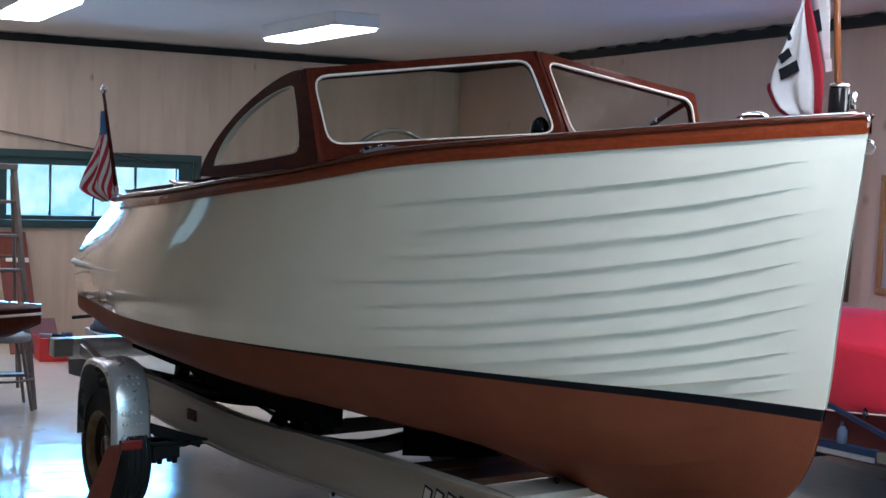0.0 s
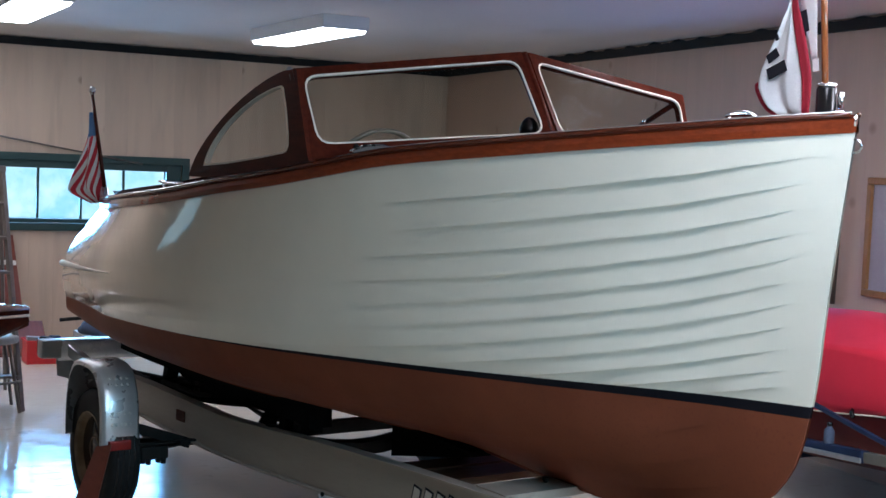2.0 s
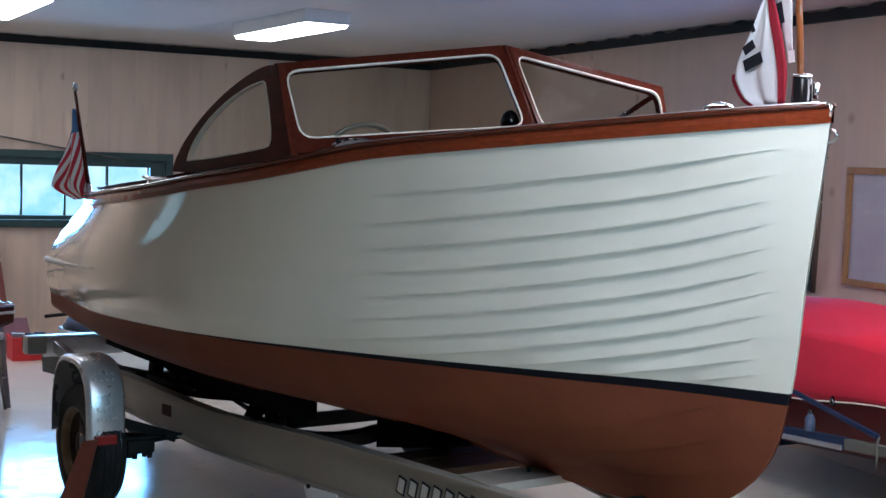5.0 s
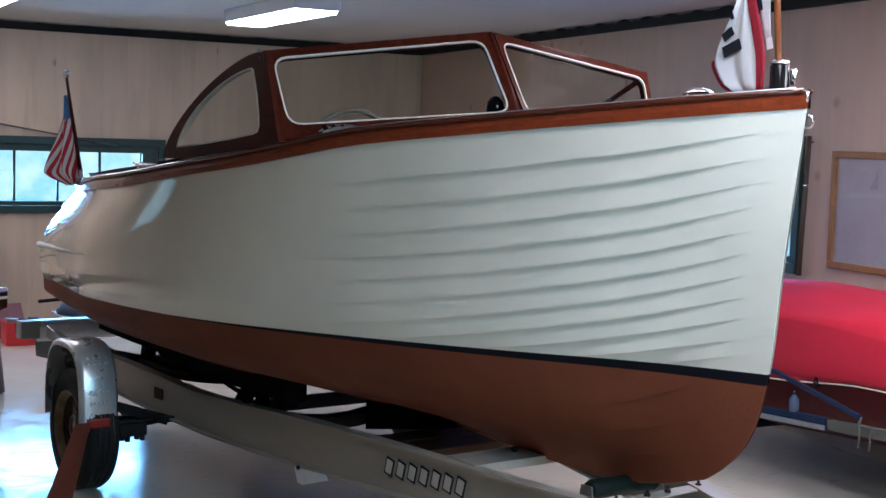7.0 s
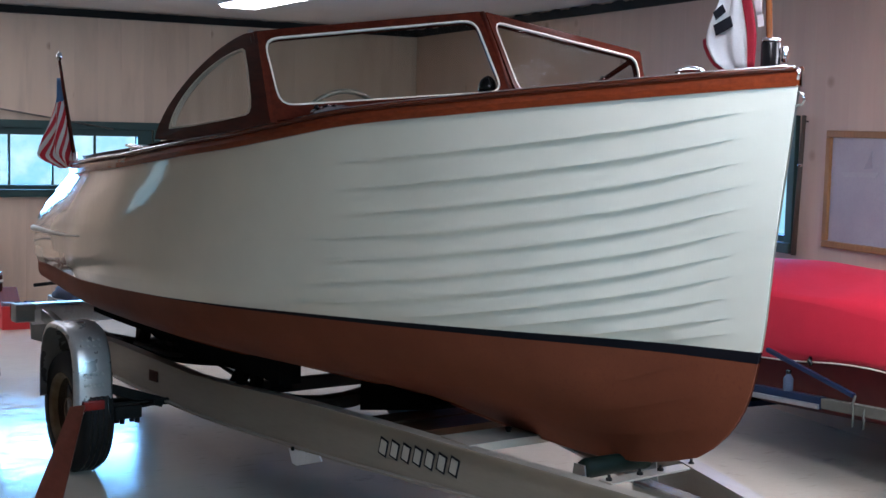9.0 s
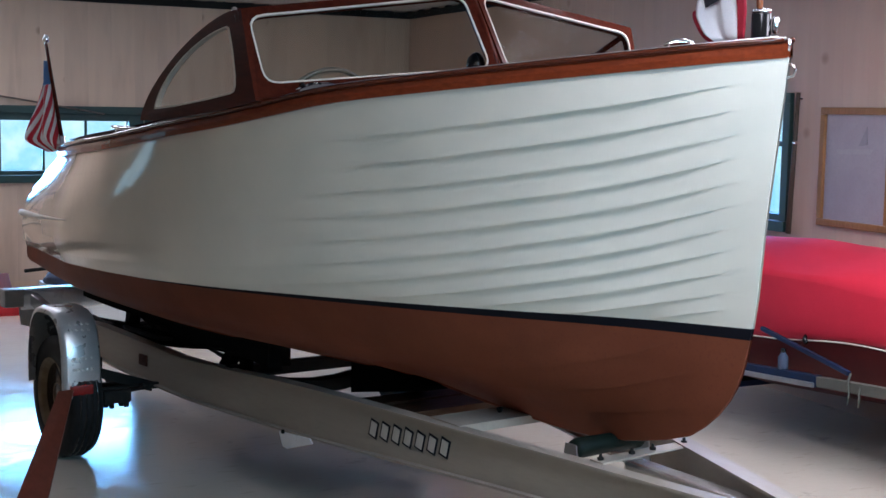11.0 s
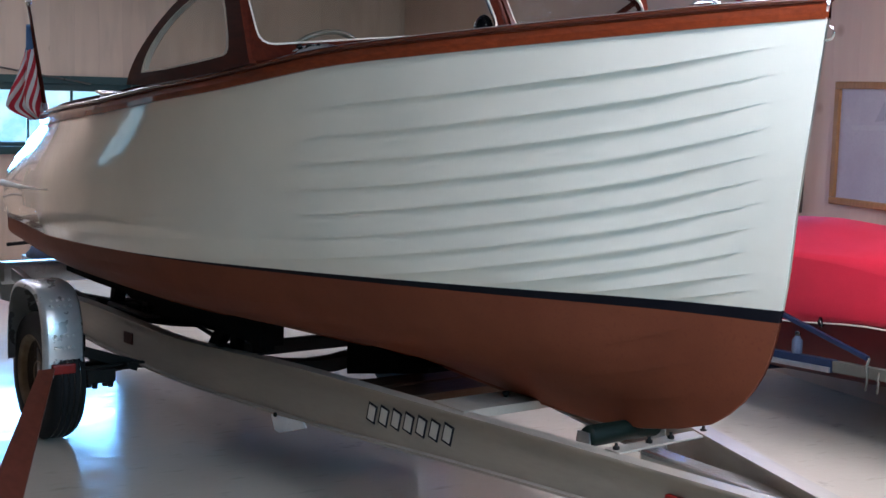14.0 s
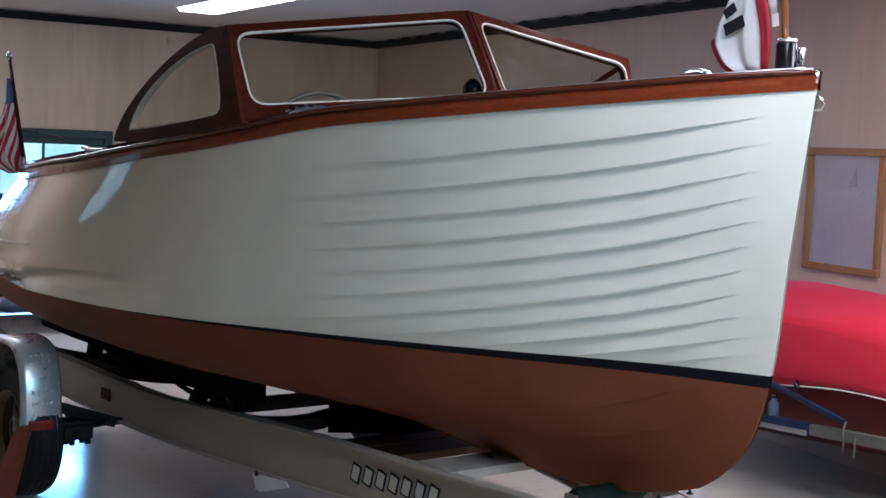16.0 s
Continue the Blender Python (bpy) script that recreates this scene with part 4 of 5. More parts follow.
def cloth(name, left, right, n, m, fold, material, parent, thick=0.002, label=""):
    """A hanging cloth between two edge functions of t (0 at the top), with folds across its plane."""
    verts, faces = [], []
    for i in range(n + 1):
        t = i / n
        a, b = Vector(left(t)), Vector(right(t))
        for k in range(m + 1):
            s = k / m
            p = a.lerp(b, s)
            verts.append(p + Vector((fold * math.sin(s * 9.0 + t * 2.2) * (0.3 + t) + 0.3 * fold * math.sin(21 * s - 5 * t), 0, 0)))
    for i in range(n):
        for k in range(m):
            faces.append((i * (m + 1) + k, i * (m + 1) + k + 1, (i + 1) * (m + 1) + k + 1, (i + 1) * (m + 1) + k))
    ob = from_data(name, verts, faces, material, parent, label, True)
    uv = ob.data.uv_layers.new(name="cloth")
    for poly in ob.data.polygons:
        for li, vi in zip(poly.loop_indices, poly.vertices):
            i, k = divmod(vi, m + 1)
            uv.data[li].uv = (k / m, 1 - i / n)
    sol = ob.modifiers.new("thick", "SOLIDIFY")
    sol.thickness = thick
    return ob


# stern flag on its staff
stern = thing("stern_flag", BOAT, "striped flag hanging limp from a varnished stern staff", "flag")
SB, ST = Vector((-0.585, 5.27, 1.60)), Vector((-0.607, 5.50, 2.243))
tube("staff", [SB, ST], [0.014, 0.010], MAHOGANY, stern, 12, "dark varnished staff")
lathe("finial", [(0.012, 0.0), (0.018, 0.012), (0.022, 0.03), (0.014, 0.05), (0.004, 0.056)], Matrix.Translation(ST), CHROME, stern, 16, "chrome ball finial")
lathe("socket", [(0.030, -0.03), (0.026, 0.0), (0.018, 0.01), (0.018, 0.06)], Matrix.Translation(SB) @ pose(0, 0, 0, -18, 0, 0), CHROME, stern, 16, "chrome staff socket")
drop_w = curve_of([(0, 0.012), (0.2, 0.05), (0.45, 0.11), (0.7, 0.185), (0.84, 0.215), (1.0, 0.06)])
cloth("cloth", lambda t: SB.lerp(ST, 0.86 - 0.86 * t) + Vector((-0.012, 0.0, -0.02)), lambda t: SB.lerp(ST, 0.86 - 0.86 * t) + Vector((-0.012 - 0.62 * float(drop_w(t)), 0.75 * float(drop_w(t)), -0.02 - 0.10 * t * (1 - t) - 0.02 * t)), 26, 26, 0.022, FLAG, stern)

# pennant at the bow
pennant = thing("bow_pennant", BOAT, "white pennant with red border hanging from the bow staff", "flag")
band_out = curve_of([(0, 0.330), (0.438, 0.269), (0.575, 0.238), (0.73, 0.207), (0.857, 0.191), (1, 0.195)])
band_in = curve_of([(0, 0.345), (0.438, 0.294), (0.575, 0.275), (0.715, 0.248), (0.855, 0.226), (1, 0.220)])
fly_edge = curve_of([(0, 0.352), (0.437, 0.298), (0.518, 0.322), (0.591, 0.343), (0.688, 0.376), (0.794, 0.409), (0.85, 0.416), (0.908, 0.398), (0.965, 0.367), (1, 0.323)])


def hang(edge, u, dv=0.0, dz=0.0, t0=0.0):
    """A point of the pennant's edge at t (0 high on the staff, 1 at the deck)."""
    return lambda t: Vector((u, float(edge(t0 + (1 - t0) * t)) + dv - 0.012, 2.80 - 0.685 * (t0 + (1 - t0) * t) + dz))


cloth("cloth", hang(band_in, -0.018, -0.006), hang(fly_edge, -0.026), 30, 18, 0.005, FLAG_WHITE, pennant)
cloth("red_border", hang(band_out, -0.024), hang(band_in, -0.024), 24, 4, 0.003, FLAG_RED, pennant, 0.003, "red hoist band")
cloth("red_border", hang(fly_edge, -0.022, 0.022, -0.006, 0.835), hang(fly_edge, -0.022, -0.004, 0.003, 0.835), 12, 4, 0.003, FLAG_RED, pennant, 0.003, "red border")
cloth("halyard_tape", lambda t: Vector((0.004, 0.355 - 0.149 * t, 2.80 - 0.503 * t)), lambda t: Vector((0.004, 0.215 - 0.037 * t, 2.80 - 0.503 * t)), 14, 3, 0.002, FLAG_WHITE, pennant, 0.002, "white tape")
block("tape_tail", (0.003, 0.026, 0.042), (0.002, 0.184, 2.280), FLAG_WHITE, pennant, (-8, 0, 0), 0.001)
block("tape_mark", (0.003, 0.028, 0.075), (-0.004, 0.238, 2.430), INK, pennant, (-14, 0, 0), 0.001)
for v, z, ln, wide, tilt in ((0.335, 2.266, 0.084, 0.040, -21), (0.356, 2.315, 0.052, 0.032, -31), (0.342, 2.378, 0.016, 0.022, -25)):
    block("letter_bar", (0.003, ln, wide), (-0.034, v - 0.012, z), INK, pennant, (tilt, 0, 0), 0.001)

# ---- the trailer under the boat ----
trailer = thing("boat_trailer", BOAT, "aluminium boat trailer with galvanised crossbars under the boat", "trailer")


def deep_beam(name, rows, flange, material, parent, label=""):
    """An I beam of varying depth through rows (u, v, top, bottom)."""
    t, f2 = 0.010, flange / 2
    verts, faces = [], []
    for u, v, hi, lo in rows:
        verts += [(u + x, v, z) for x, z in ((-f2, lo), (f2, lo), (f2, lo + t), (t / 2, lo + t), (t / 2, hi - t), (f2, hi - t), (f2, hi), (-f2, hi), (-f2, hi - t), (-t / 2, hi - t), (-t / 2, lo + t), (-f2, lo + t))]
    n = 12
    for i in range(len(rows) - 1):
        faces += [(i * n + k, i * n + (k + 1) % n, (i + 1) * n + (k + 1) % n, (i + 1) * n + k) for k in range(n)]
    faces += [tuple(range(n))[::-1], tuple(range((len(rows) - 1) * n, len(rows) * n))]
    return from_data(name, verts, faces, material, parent, label)


def channel(name, a, b, high, flange, side, material, parent, label=""):
    """An I beam: web with flanges at top and bottom."""
    a, b = Vector(a), Vector(b)
    d = b - a
    t = 0.010
    f2 = flange / 2
    sec = [(-f2, -high / 2), (f2, -high / 2), (f2, -high / 2 + t), (t / 2, -high / 2 + t), (t / 2, high / 2 - t), (f2, high / 2 - t), (f2, high / 2), (-f2, high / 2), (-f2, high / 2 - t), (-t / 2, high / 2 - t), (-t / 2, -high / 2 + t), (-f2, -high / 2 + t)]
    out = Vector((d.y, -d.x, 0)).normalized() * side
    verts = [p + out * x + Vector((0, 0, z)) for p in (a, b) for x, z in sec]
    n = len(sec)
    faces = [(k, (k + 1) % n, n + (k + 1) % n, n + k) for k in range(n)] + [tuple(range(n))[::-1], tuple(range(n, 2 * n))]
    return from_data(name, verts, faces, material, parent, label)


beam_top = curve_of([(-0.75, 0.612), (0.7, 0.600), (1.3, 0.592), (2.2, 0.584), (2.6, 0.573), (3.0, 0.556), (3.4, 0.546), (3.75, 0.560), (4.5, 0.592), (4.75, 0.592)])
beam_bot = curve_of([(-0.75, 0.455), (0.73, 0.412), (1.28, 0.390), (2.44, 0.342), (3.3, 0.330), (4.0, 0.36), (4.75, 0.42)])


def beam_z(v):
    return float(beam_top(v) + beam_bot(v)) / 2


def beam_u(v):
    return 0.335 + 0.088 * (v - 0.58)


for side in (-1, 1):
    front = -0.75 if side < 0 else 0.62
    back = 4.75
    rows = [(side * beam_u(v) if side < 0 else min(0.19 + 0.33 * (v - 0.60), 0.62), v, float(beam_top(v)), float(beam_bot(v))) for v in np.linspace(front, back, 40)]
    beam = deep_beam("main_beam", rows, 0.066, ALUMINIUM, trailer, "dull aluminium I beam")
    if side < 0:
        near_beam = beam
channel("tongue_beam", (0.185, 0.62, 0.548), (-0.30, -0.70, 0.548), 0.13, 0.075, 1, ALUMINIUM, trailer, "aluminium tongue beam")
span_block("tongue", (-0.022, 0.66, 0.505), (-0.105, -1.35, 0.505), 0.092, 0.092, BRIGHT_TUBE, trailer, 0.016, "polished aluminium tongue tube")
span_block("front_plate", (-0.31, 0.545, 0.604), (0.17, 0.560, 0.604), 0.07, 0.008, ALUMINIUM, trailer)
for x in (-0.29, -0.13, -0.02, 0.15):
    lathe("bolt", [(0.012, 0.0), (0.012, 0.010), (0.006, 0.012), (0.006, 0.022)], pose(x, 0.555 + 0.03 * x, 0.608), DARK_STEEL, trailer, 8)
# outer face of the near beam: label bars, side marker, bracket
d = Vector((-(beam_u(4.75) - beam_u(-0.75)), 5.5, 0)).normalized()
yaw = math.degrees(math.atan2(-d.x, d.y))


def on_beam(v, z, out=0.003):
    n = Vector((-d.y, d.x, 0))
    p = Vector((-beam_u(v), v, beam_z(v) + z)) + n * out
    return p


LABEL = [(0.0785 * k, 0.074) for k in range(7)]
for s, h in LABEL:
    v = 1.82 - s
    p = on_beam(v, 0.004, 0.007)
    block("letter_bar", (0.003, 0.058, h + 0.006), p, INK, near_beam, (14, 0, yaw), 0.0008)
    p = on_beam(v, 0.004, 0.0095)
    block("letter_bar", (0.003, 0.040, h - 0.012), p, LETTER, near_beam, (14, 0, yaw), 0.0008)
p = on_beam(0.23, -0.006, 0.014)
block("side_marker", (0.025, 0.085, 0.045), p, RED_LENS, trailer, (0, 0, yaw), 0.006, "red side marker light")
p = on_beam(3.90, 0.0, 0.008)
block("reflector", (0.010, 0.09, 0.060), p, RUSTY, trailer, (0, 0, yaw), 0.003, "faded red reflector")
slab("guide_bracket", [on_beam(2.50, -0.118, 0.041), on_beam(2.25, -0.110, 0.041), on_beam(2.23, -0.132, 0.041), on_beam(2.43, -0.190, 0.041), on_beam(2.47, -0.184, 0.041)], (1, 0.1, 0), 0.008, BRIGHT_STEEL, trailer, "bright guide bracket plate")
for v in (2.46,):
    lathe("bolt", [(0.011, 0.0), (0.011, 0.008), (0.005, 0.012)], Matrix.Translation(on_beam(v, -0.112, 0.045)) @ pose(0, 0, 0, 0, -90, 0), DARK_STEEL, trailer, 8)

# keel roller
def roller(at, wide, radius, material):
    r = lathe("keel_roller", [(radius * 0.80, -wide / 2), (radius, -wide / 2 + 0.02), (radius * 0.93, 0), (radius, wide / 2 - 0.02), (radius * 0.80, wide / 2)], pose(*at, 0, 90, 0), material, trailer, 20, "dark green rubber keel roller")
    for s in (-1, 1):
        slab("roller_bracket", [(at[0] + s * (wide / 2 + 0.012), at[1] + y, z) for y, z in ((-0.05, at[2] - 0.10), (0.05, at[2] - 0.10), (0.03, at[2] + 0.02), (-0.03, at[2] + 0.02))], (1, 0, 0), 0.006, GALVANISED, r)
    return r


roller((-0.045, 0.775, 0.590), 0.35, 0.040, GREEN_ROLLER)
# crossmembers, bunks and their posts
def crossmember(v, half, zc, drop, wide, high, material, label=""):
    pts = [(-half, v, zc), (-half * 0.45, v, zc - drop), (half * 0.45, v, zc - drop), (half, v, zc)]
    verts, faces = [], []
    for i, p in enumerate(pts):
        for y, z in ((-wide / 2, -high / 2), (wide / 2, -high / 2), (wide / 2, high / 2), (-wide / 2, high / 2)):
            verts.append((p[0], p[1] + y, p[2] + z))
    for i in range(3):
        for k in range(4):
            j = (k + 1) % 4
            faces.append((4 * i + k, 4 * i + j, 4 * i + 4 + j, 4 * i + 4 + k))
    faces += [(3, 2, 1, 0), (12, 13, 14, 15)]
    return from_data("crossmember", verts, faces, material, trailer, label)


crossmember(1.37, beam_u(1.37) - 0.01, 0.580, 0.0, 0.20, 0.035, ALUMINIUM, "flat aluminium crossmember")
lathe("bolt", [(0.009, -0.045), (0.009, 0.0), (0.014, 0.002), (0.014, 0.012)], pose(-0.10, 1.385, 0.605), DARK_STEEL, trailer, 8)
crossmember(3.04, beam_u(3.04) - 0.01, 0.527, 0.0, 0.06, 0.064, DARK_STEEL, "dark crossmember")
# flat strips added for the brown bands here; they also hide the far wheel
for v, wide in ((2.125, 0.155), (1.935, 0.185)):
    crossmember(v, beam_u(v) - 0.01, 0.505 + 0.004 * (v > 2), 0.0, wide, 0.032, BROWN_STRIP, "dark brown flat cross strip")
# wedge fills the dark under the keel, shade included in its shape
slab("keel_pad", [(0, 2.58, 0.463), (0, 1.92, 0.590), (0, 1.92, 0.612), (0, 2.58, 0.640)], (1, 0, 0), 0.20, CARPET, trailer, "black keel pad, its wedge also taking in shade under the hull")
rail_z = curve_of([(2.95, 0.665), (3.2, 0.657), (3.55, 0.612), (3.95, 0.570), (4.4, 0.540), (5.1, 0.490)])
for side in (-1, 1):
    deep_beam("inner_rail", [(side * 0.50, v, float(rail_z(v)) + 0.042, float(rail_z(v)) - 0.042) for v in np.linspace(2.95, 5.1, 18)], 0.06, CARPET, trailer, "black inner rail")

crossmember(4.62, beam_u(4.62) + 0.02, 0.53, 0.03, 0.09, 0.09, DARK_STEEL)


def hull_under(u, v):
    """The height of the hull's underside at (u, v)."""
    a = np.array((v - 0.3) / (AFT - 0.3))
    ws = np.linspace(0.6, 1, 81)
    p = hull_at(np.full_like(ws, a), ws)
    i = np.argmin(np.abs(-p[:, 0] - abs(u)))
    return float(p[i, 2])


# lower edge of the dark mass: bunk and hull shade built as one shape
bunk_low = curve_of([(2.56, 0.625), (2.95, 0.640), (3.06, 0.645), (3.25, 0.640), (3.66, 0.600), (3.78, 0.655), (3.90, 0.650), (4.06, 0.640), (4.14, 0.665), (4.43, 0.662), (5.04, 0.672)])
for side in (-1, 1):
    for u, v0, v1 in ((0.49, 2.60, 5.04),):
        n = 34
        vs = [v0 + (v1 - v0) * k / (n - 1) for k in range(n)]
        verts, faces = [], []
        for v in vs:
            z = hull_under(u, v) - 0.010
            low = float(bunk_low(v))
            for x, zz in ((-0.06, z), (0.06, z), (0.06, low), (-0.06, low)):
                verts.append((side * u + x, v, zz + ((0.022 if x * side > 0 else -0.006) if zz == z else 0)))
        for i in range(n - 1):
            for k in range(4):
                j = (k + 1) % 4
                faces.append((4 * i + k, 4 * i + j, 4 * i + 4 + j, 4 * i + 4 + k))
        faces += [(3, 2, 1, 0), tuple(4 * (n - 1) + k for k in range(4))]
        bunk = from_data("bunk", verts, faces, CARPET, trailer, "black carpeted bunk board, deepened to take in the hull's shade")
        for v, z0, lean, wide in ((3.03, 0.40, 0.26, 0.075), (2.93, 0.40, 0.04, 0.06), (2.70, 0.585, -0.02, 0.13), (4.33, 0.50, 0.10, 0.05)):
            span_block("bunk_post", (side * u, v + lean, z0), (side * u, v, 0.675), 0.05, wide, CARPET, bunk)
# dark leaf springs, axle, actuator under the stern
tube("axle", [(-1.06, 3.88, 0.33), (1.06, 3.88, 0.33)], 0.032, DARK_STEEL, trailer, 12)
for side in (-1, 1):
    for k in range(3):
        span = 0.36 - 0.08 * k
        pts = [(side * 0.80, 3.85 + span * s, 0.335 - 0.014 * k + 0.075 * s * s) for s in (-1, -0.75, -0.5, -0.25, 0, 0.25, 0.5, 0.75, 1)]
        verts, faces = sweep(pts, 0.012, 6)
        from_data("leaf_spring", verts, faces, DARK_STEEL, trailer)
    block("spring_hanger", (0.15, 0.06, 0.07), (side * 0.92, 3.58, 0.35), DARK_STEEL, trailer, bevel=0.012)
    for q in range(4):
        lathe("hanger_bolt", [(0.014, -0.03), (0.016, 0.0), (0.010, 0.02)], pose(side * (0.865 + (0, 0.03, 0.082, 0.112)[q]), 3.575, 0.318 + 0.008 * (q % 2)), DARK_STEEL, trailer, 8)
    slab("fender_stay", [(side * x, 3.60, z) for x, z in ((0.70, 0.40), (0.99, 0.50), (1.0, 0.45), (0.72, 0.35))], (0, 1, 0), 0.02, DARK_STEEL, trailer)
    block("spring_hanger", (0.05, 0.07, 0.10), (side * 0.80, 4.18, 0.40), DARK_STEEL, trailer)
for u, v, l, z in ((-0.30, 3.0, 1.1, 0.46), (-0.12, 3.3, 1.6, 0.42)):
    tube("brake_line", [(u, v - l / 2, z), (u - 0.05, v, z - 0.05), (u, v + l / 2, z + 0.02)], 0.012, DARK_STEEL, trailer, 8)
# curved keel cradle timbers between the beams
for v, z in ((2.66, 0.497),):
    pts = [(x, v + 0.02 * math.cos(3 * x), z + min(0.050 * ((x + 0.2) / 0.32) ** 2, 0.055)) for x in np.linspace(-0.50, 0.53, 9)]
    verts, faces = [], []
    for x, y, zz in pts:
        for dy, dz in ((-0.05, -0.03), (0.05, -0.03), (0.05, 0.03), (-0.05, 0.03)):
            verts.append((x, y + dy, zz + dz))
    for i in range(8):
        for k in range(4):
            j = (k + 1) % 4
            faces.append((4 * i + k, 4 * i + j, 4 * i + 4 + j, 4 * i + 4 + k))
    faces += [(3, 2, 1, 0), (32, 33, 34, 35)]
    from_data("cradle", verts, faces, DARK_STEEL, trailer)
# hoses and brackets hanging between the bunk and the beam
for pts, r in (
    (((-0.62, 4.70, 0.60), (-0.55, 4.45, 0.54), (-0.50, 4.15, 0.60), (-0.47, 3.85, 0.55)), 0.010),
    (((-0.58, 4.30, 0.585), (-0.52, 3.95, 0.565), (-0.46, 3.60, 0.60), (-0.44, 3.35, 0.60)), 0.013),
    (((-0.52, 3.55, 0.64), (-0.46, 3.40, 0.58), (-0.44, 3.22, 0.56), (-0.47, 3.05, 0.58)), 0.009),
):
    tube("brake_hose", pts, r, RUBBER, trailer, 8)
for v, h in ((4.42, 0.13), (3.98, 0.10)):
    slab("bunk_bracket", [(-0.50, v + y, z) for y, z in ((-0.05, 0.55), (0.06, 0.55), (0.03, 0.55 + h), (-0.02, 0.55 + h))], (1, 0, 0), 0.012, DARK_STEEL, trailer)
    lathe("bolt", [(0.012, -0.012), (0.012, 0.006), (0.006, 0.014)], pose(-0.51, v, 0.585, 0, -90, 0), DARK_STEEL, trailer, 8)
# rear crossbar, light boards
tube("rear_crossbar", [(-0.86, 5.28, 0.636), (0.86, 5.28, 0.636)], 0.062, BRIGHT_STEEL, trailer, 28, "bright galvanised rear crossbar tube")
span_block("rear_rail", (-0.93, 5.28, 0.705), (0.86, 5.28, 0.705), 0.09, 0.012, BRIGHT_STEEL, trailer, 0.003, "bright galvanised top rail")
for side in (-1, 1):
    span_block("rear_arm", (side * 0.70, 4.68, 0.47), (side * 0.80, 5.24, 0.65), 0.05, 0.07, GALVANISED, trailer)
    block("light_bracket", (0.13, 0.10, 0.115), (side * 0.915, 5.28, 0.655), GREY_PLATE, trailer, bevel=0.012)
    block("tail_light", (0.11, 0.05, 0.10), (side * 0.915, 5.355, 0.655), RED_LENS, trailer, bevel=0.012, label="red tail light")
    slab("mud_plate", [(side * x, 5.30, z) for x, z in ((0.72, 0.60), (0.87, 0.60), (0.86, 0.48), (0.77, 0.45))], (0, 1, 0), 0.01, GREY_PLATE, trailer)


def trailer_wheel(side):
    m = pose(side * 1.082, 3.850, 0.325, 0, 90 * side, 0)
    w = lathe("wheel", [(0.200, -0.075), (0.205, -0.085), (0.265, -0.086), (0.306, -0.080), (0.322, -0.058), (0.325, -0.03), (0.325, 0.03), (0.322, 0.058), (0.306, 0.080), (0.265, 0.086), (0.205, 0.085), (0.200, 0.075)], m, RUBBER, trailer, 48, "worn black tyre", True, False)
    for z in (-0.045, -0.015, 0.015, 0.045):
        lathe("tread_groove", [(0.3265, z - 0.006), (0.3272, z), (0.3265, z + 0.006)], m, BLACK_PLASTIC, w, 40)
    rim = lathe("rim", [(0.02, 0.02), (0.07, 0.055), (0.075, 0.03), (0.145, 0.012), (0.165, 0.030), (0.185, 0.070), (0.206, 0.090), (0.206, 0.06), (0.19, -0.06)], m, RIM, w, 36, "rusty pale wheel rim")
    for k in range(5):
        a = 2 * math.pi * k / 5
        lathe("wheel_nut", [(0.011, 0.0), (0.011, 0.02), (0.005, 0.024)], m @ pose(0.105 * math.cos(a), 0.105 * math.sin(a), 0.02), GALVANISED, w, 8)


def fender(side):
    """Rounded sheet fender with flat top facets, outer lip and rows of rivets."""
    n, verts, faces = 28, [], []
    inner, outer = 1.010, 1.212
    prof = [(inner, -0.012), (inner + 0.012, 0.0), (outer - 0.030, 0.0), (outer - 0.008, -0.008), (outer, -0.032), (outer - 0.004, -0.034), (outer - 0.014, -0.014), (outer - 0.034, -0.008), (inner + 0.012, -0.008)]
    c = len(prof)
    for i in range(n + 1):
        a = math.pi * (-0.03 + 1.06 * i / n)
        k = (abs(math.cos(a)) ** 3.2 + abs(math.sin(a)) ** 3.2) ** (-1 / 3.2)
        ry, rz = 0.280 * k, 0.415 * k
        for u, dr in prof:
            f = 1 + dr / 0.42
            verts.append((side * u, 3.830 - ry * f * math.cos(a), 0.392 + rz * f * math.sin(a) * (1 if math.sin(a) > 0 else 0.6)))
    for i in range(n):
        for k in range(c):
            j = (k + 1) % c
            f = (i * c + k, i * c + j, (i + 1) * c + j, (i + 1) * c + k)
            faces.append(f if side < 0 else f[::-1])
    faces += [tuple(range(c)), tuple(n * c + k for k in range(c))[::-1]]
    fe = from_data("fender", verts, faces, TREAD, trailer, "dull aluminium wheel fender", True)
    for a, cnt in ((0.235, 4), (0.262, 4), (0.13, 4), (0.09, 5)):
        ang = math.pi * a
        k = (abs(math.cos(ang)) ** 3.2 + abs(math.sin(ang)) ** 3.2) ** (-1 / 3.2)
        for i in range(cnt):
            u = inner + 0.05 + (outer - inner - 0.11) * i / (cnt - 1)
            at = Matrix.Translation((side * u, 3.830 - 0.281 * k * math.cos(ang), 0.392 + 0.416 * k * math.sin(ang))) @ pose(0, 0, 0, math.degrees(math.pi / 2 - ang), 0, 0)
            lathe("rivet", [(0.009, 0.0), (0.007, 0.003), (0.002, 0.005)], at, WHITE_METAL, fe, 8)
    block("side_light", (0.115, 0.03, 0.05), (side * 1.12, 3.533, 0.412), RED_LENS, fe, bevel=0.008, label="red marker light")
    block("stay", (0.35, 0.03, 0.012), (side * 0.87, 3.56, 0.40), DARK_STEEL, fe)


for side in (-1, 1):
    trailer_wheel(side)
    fender(side)
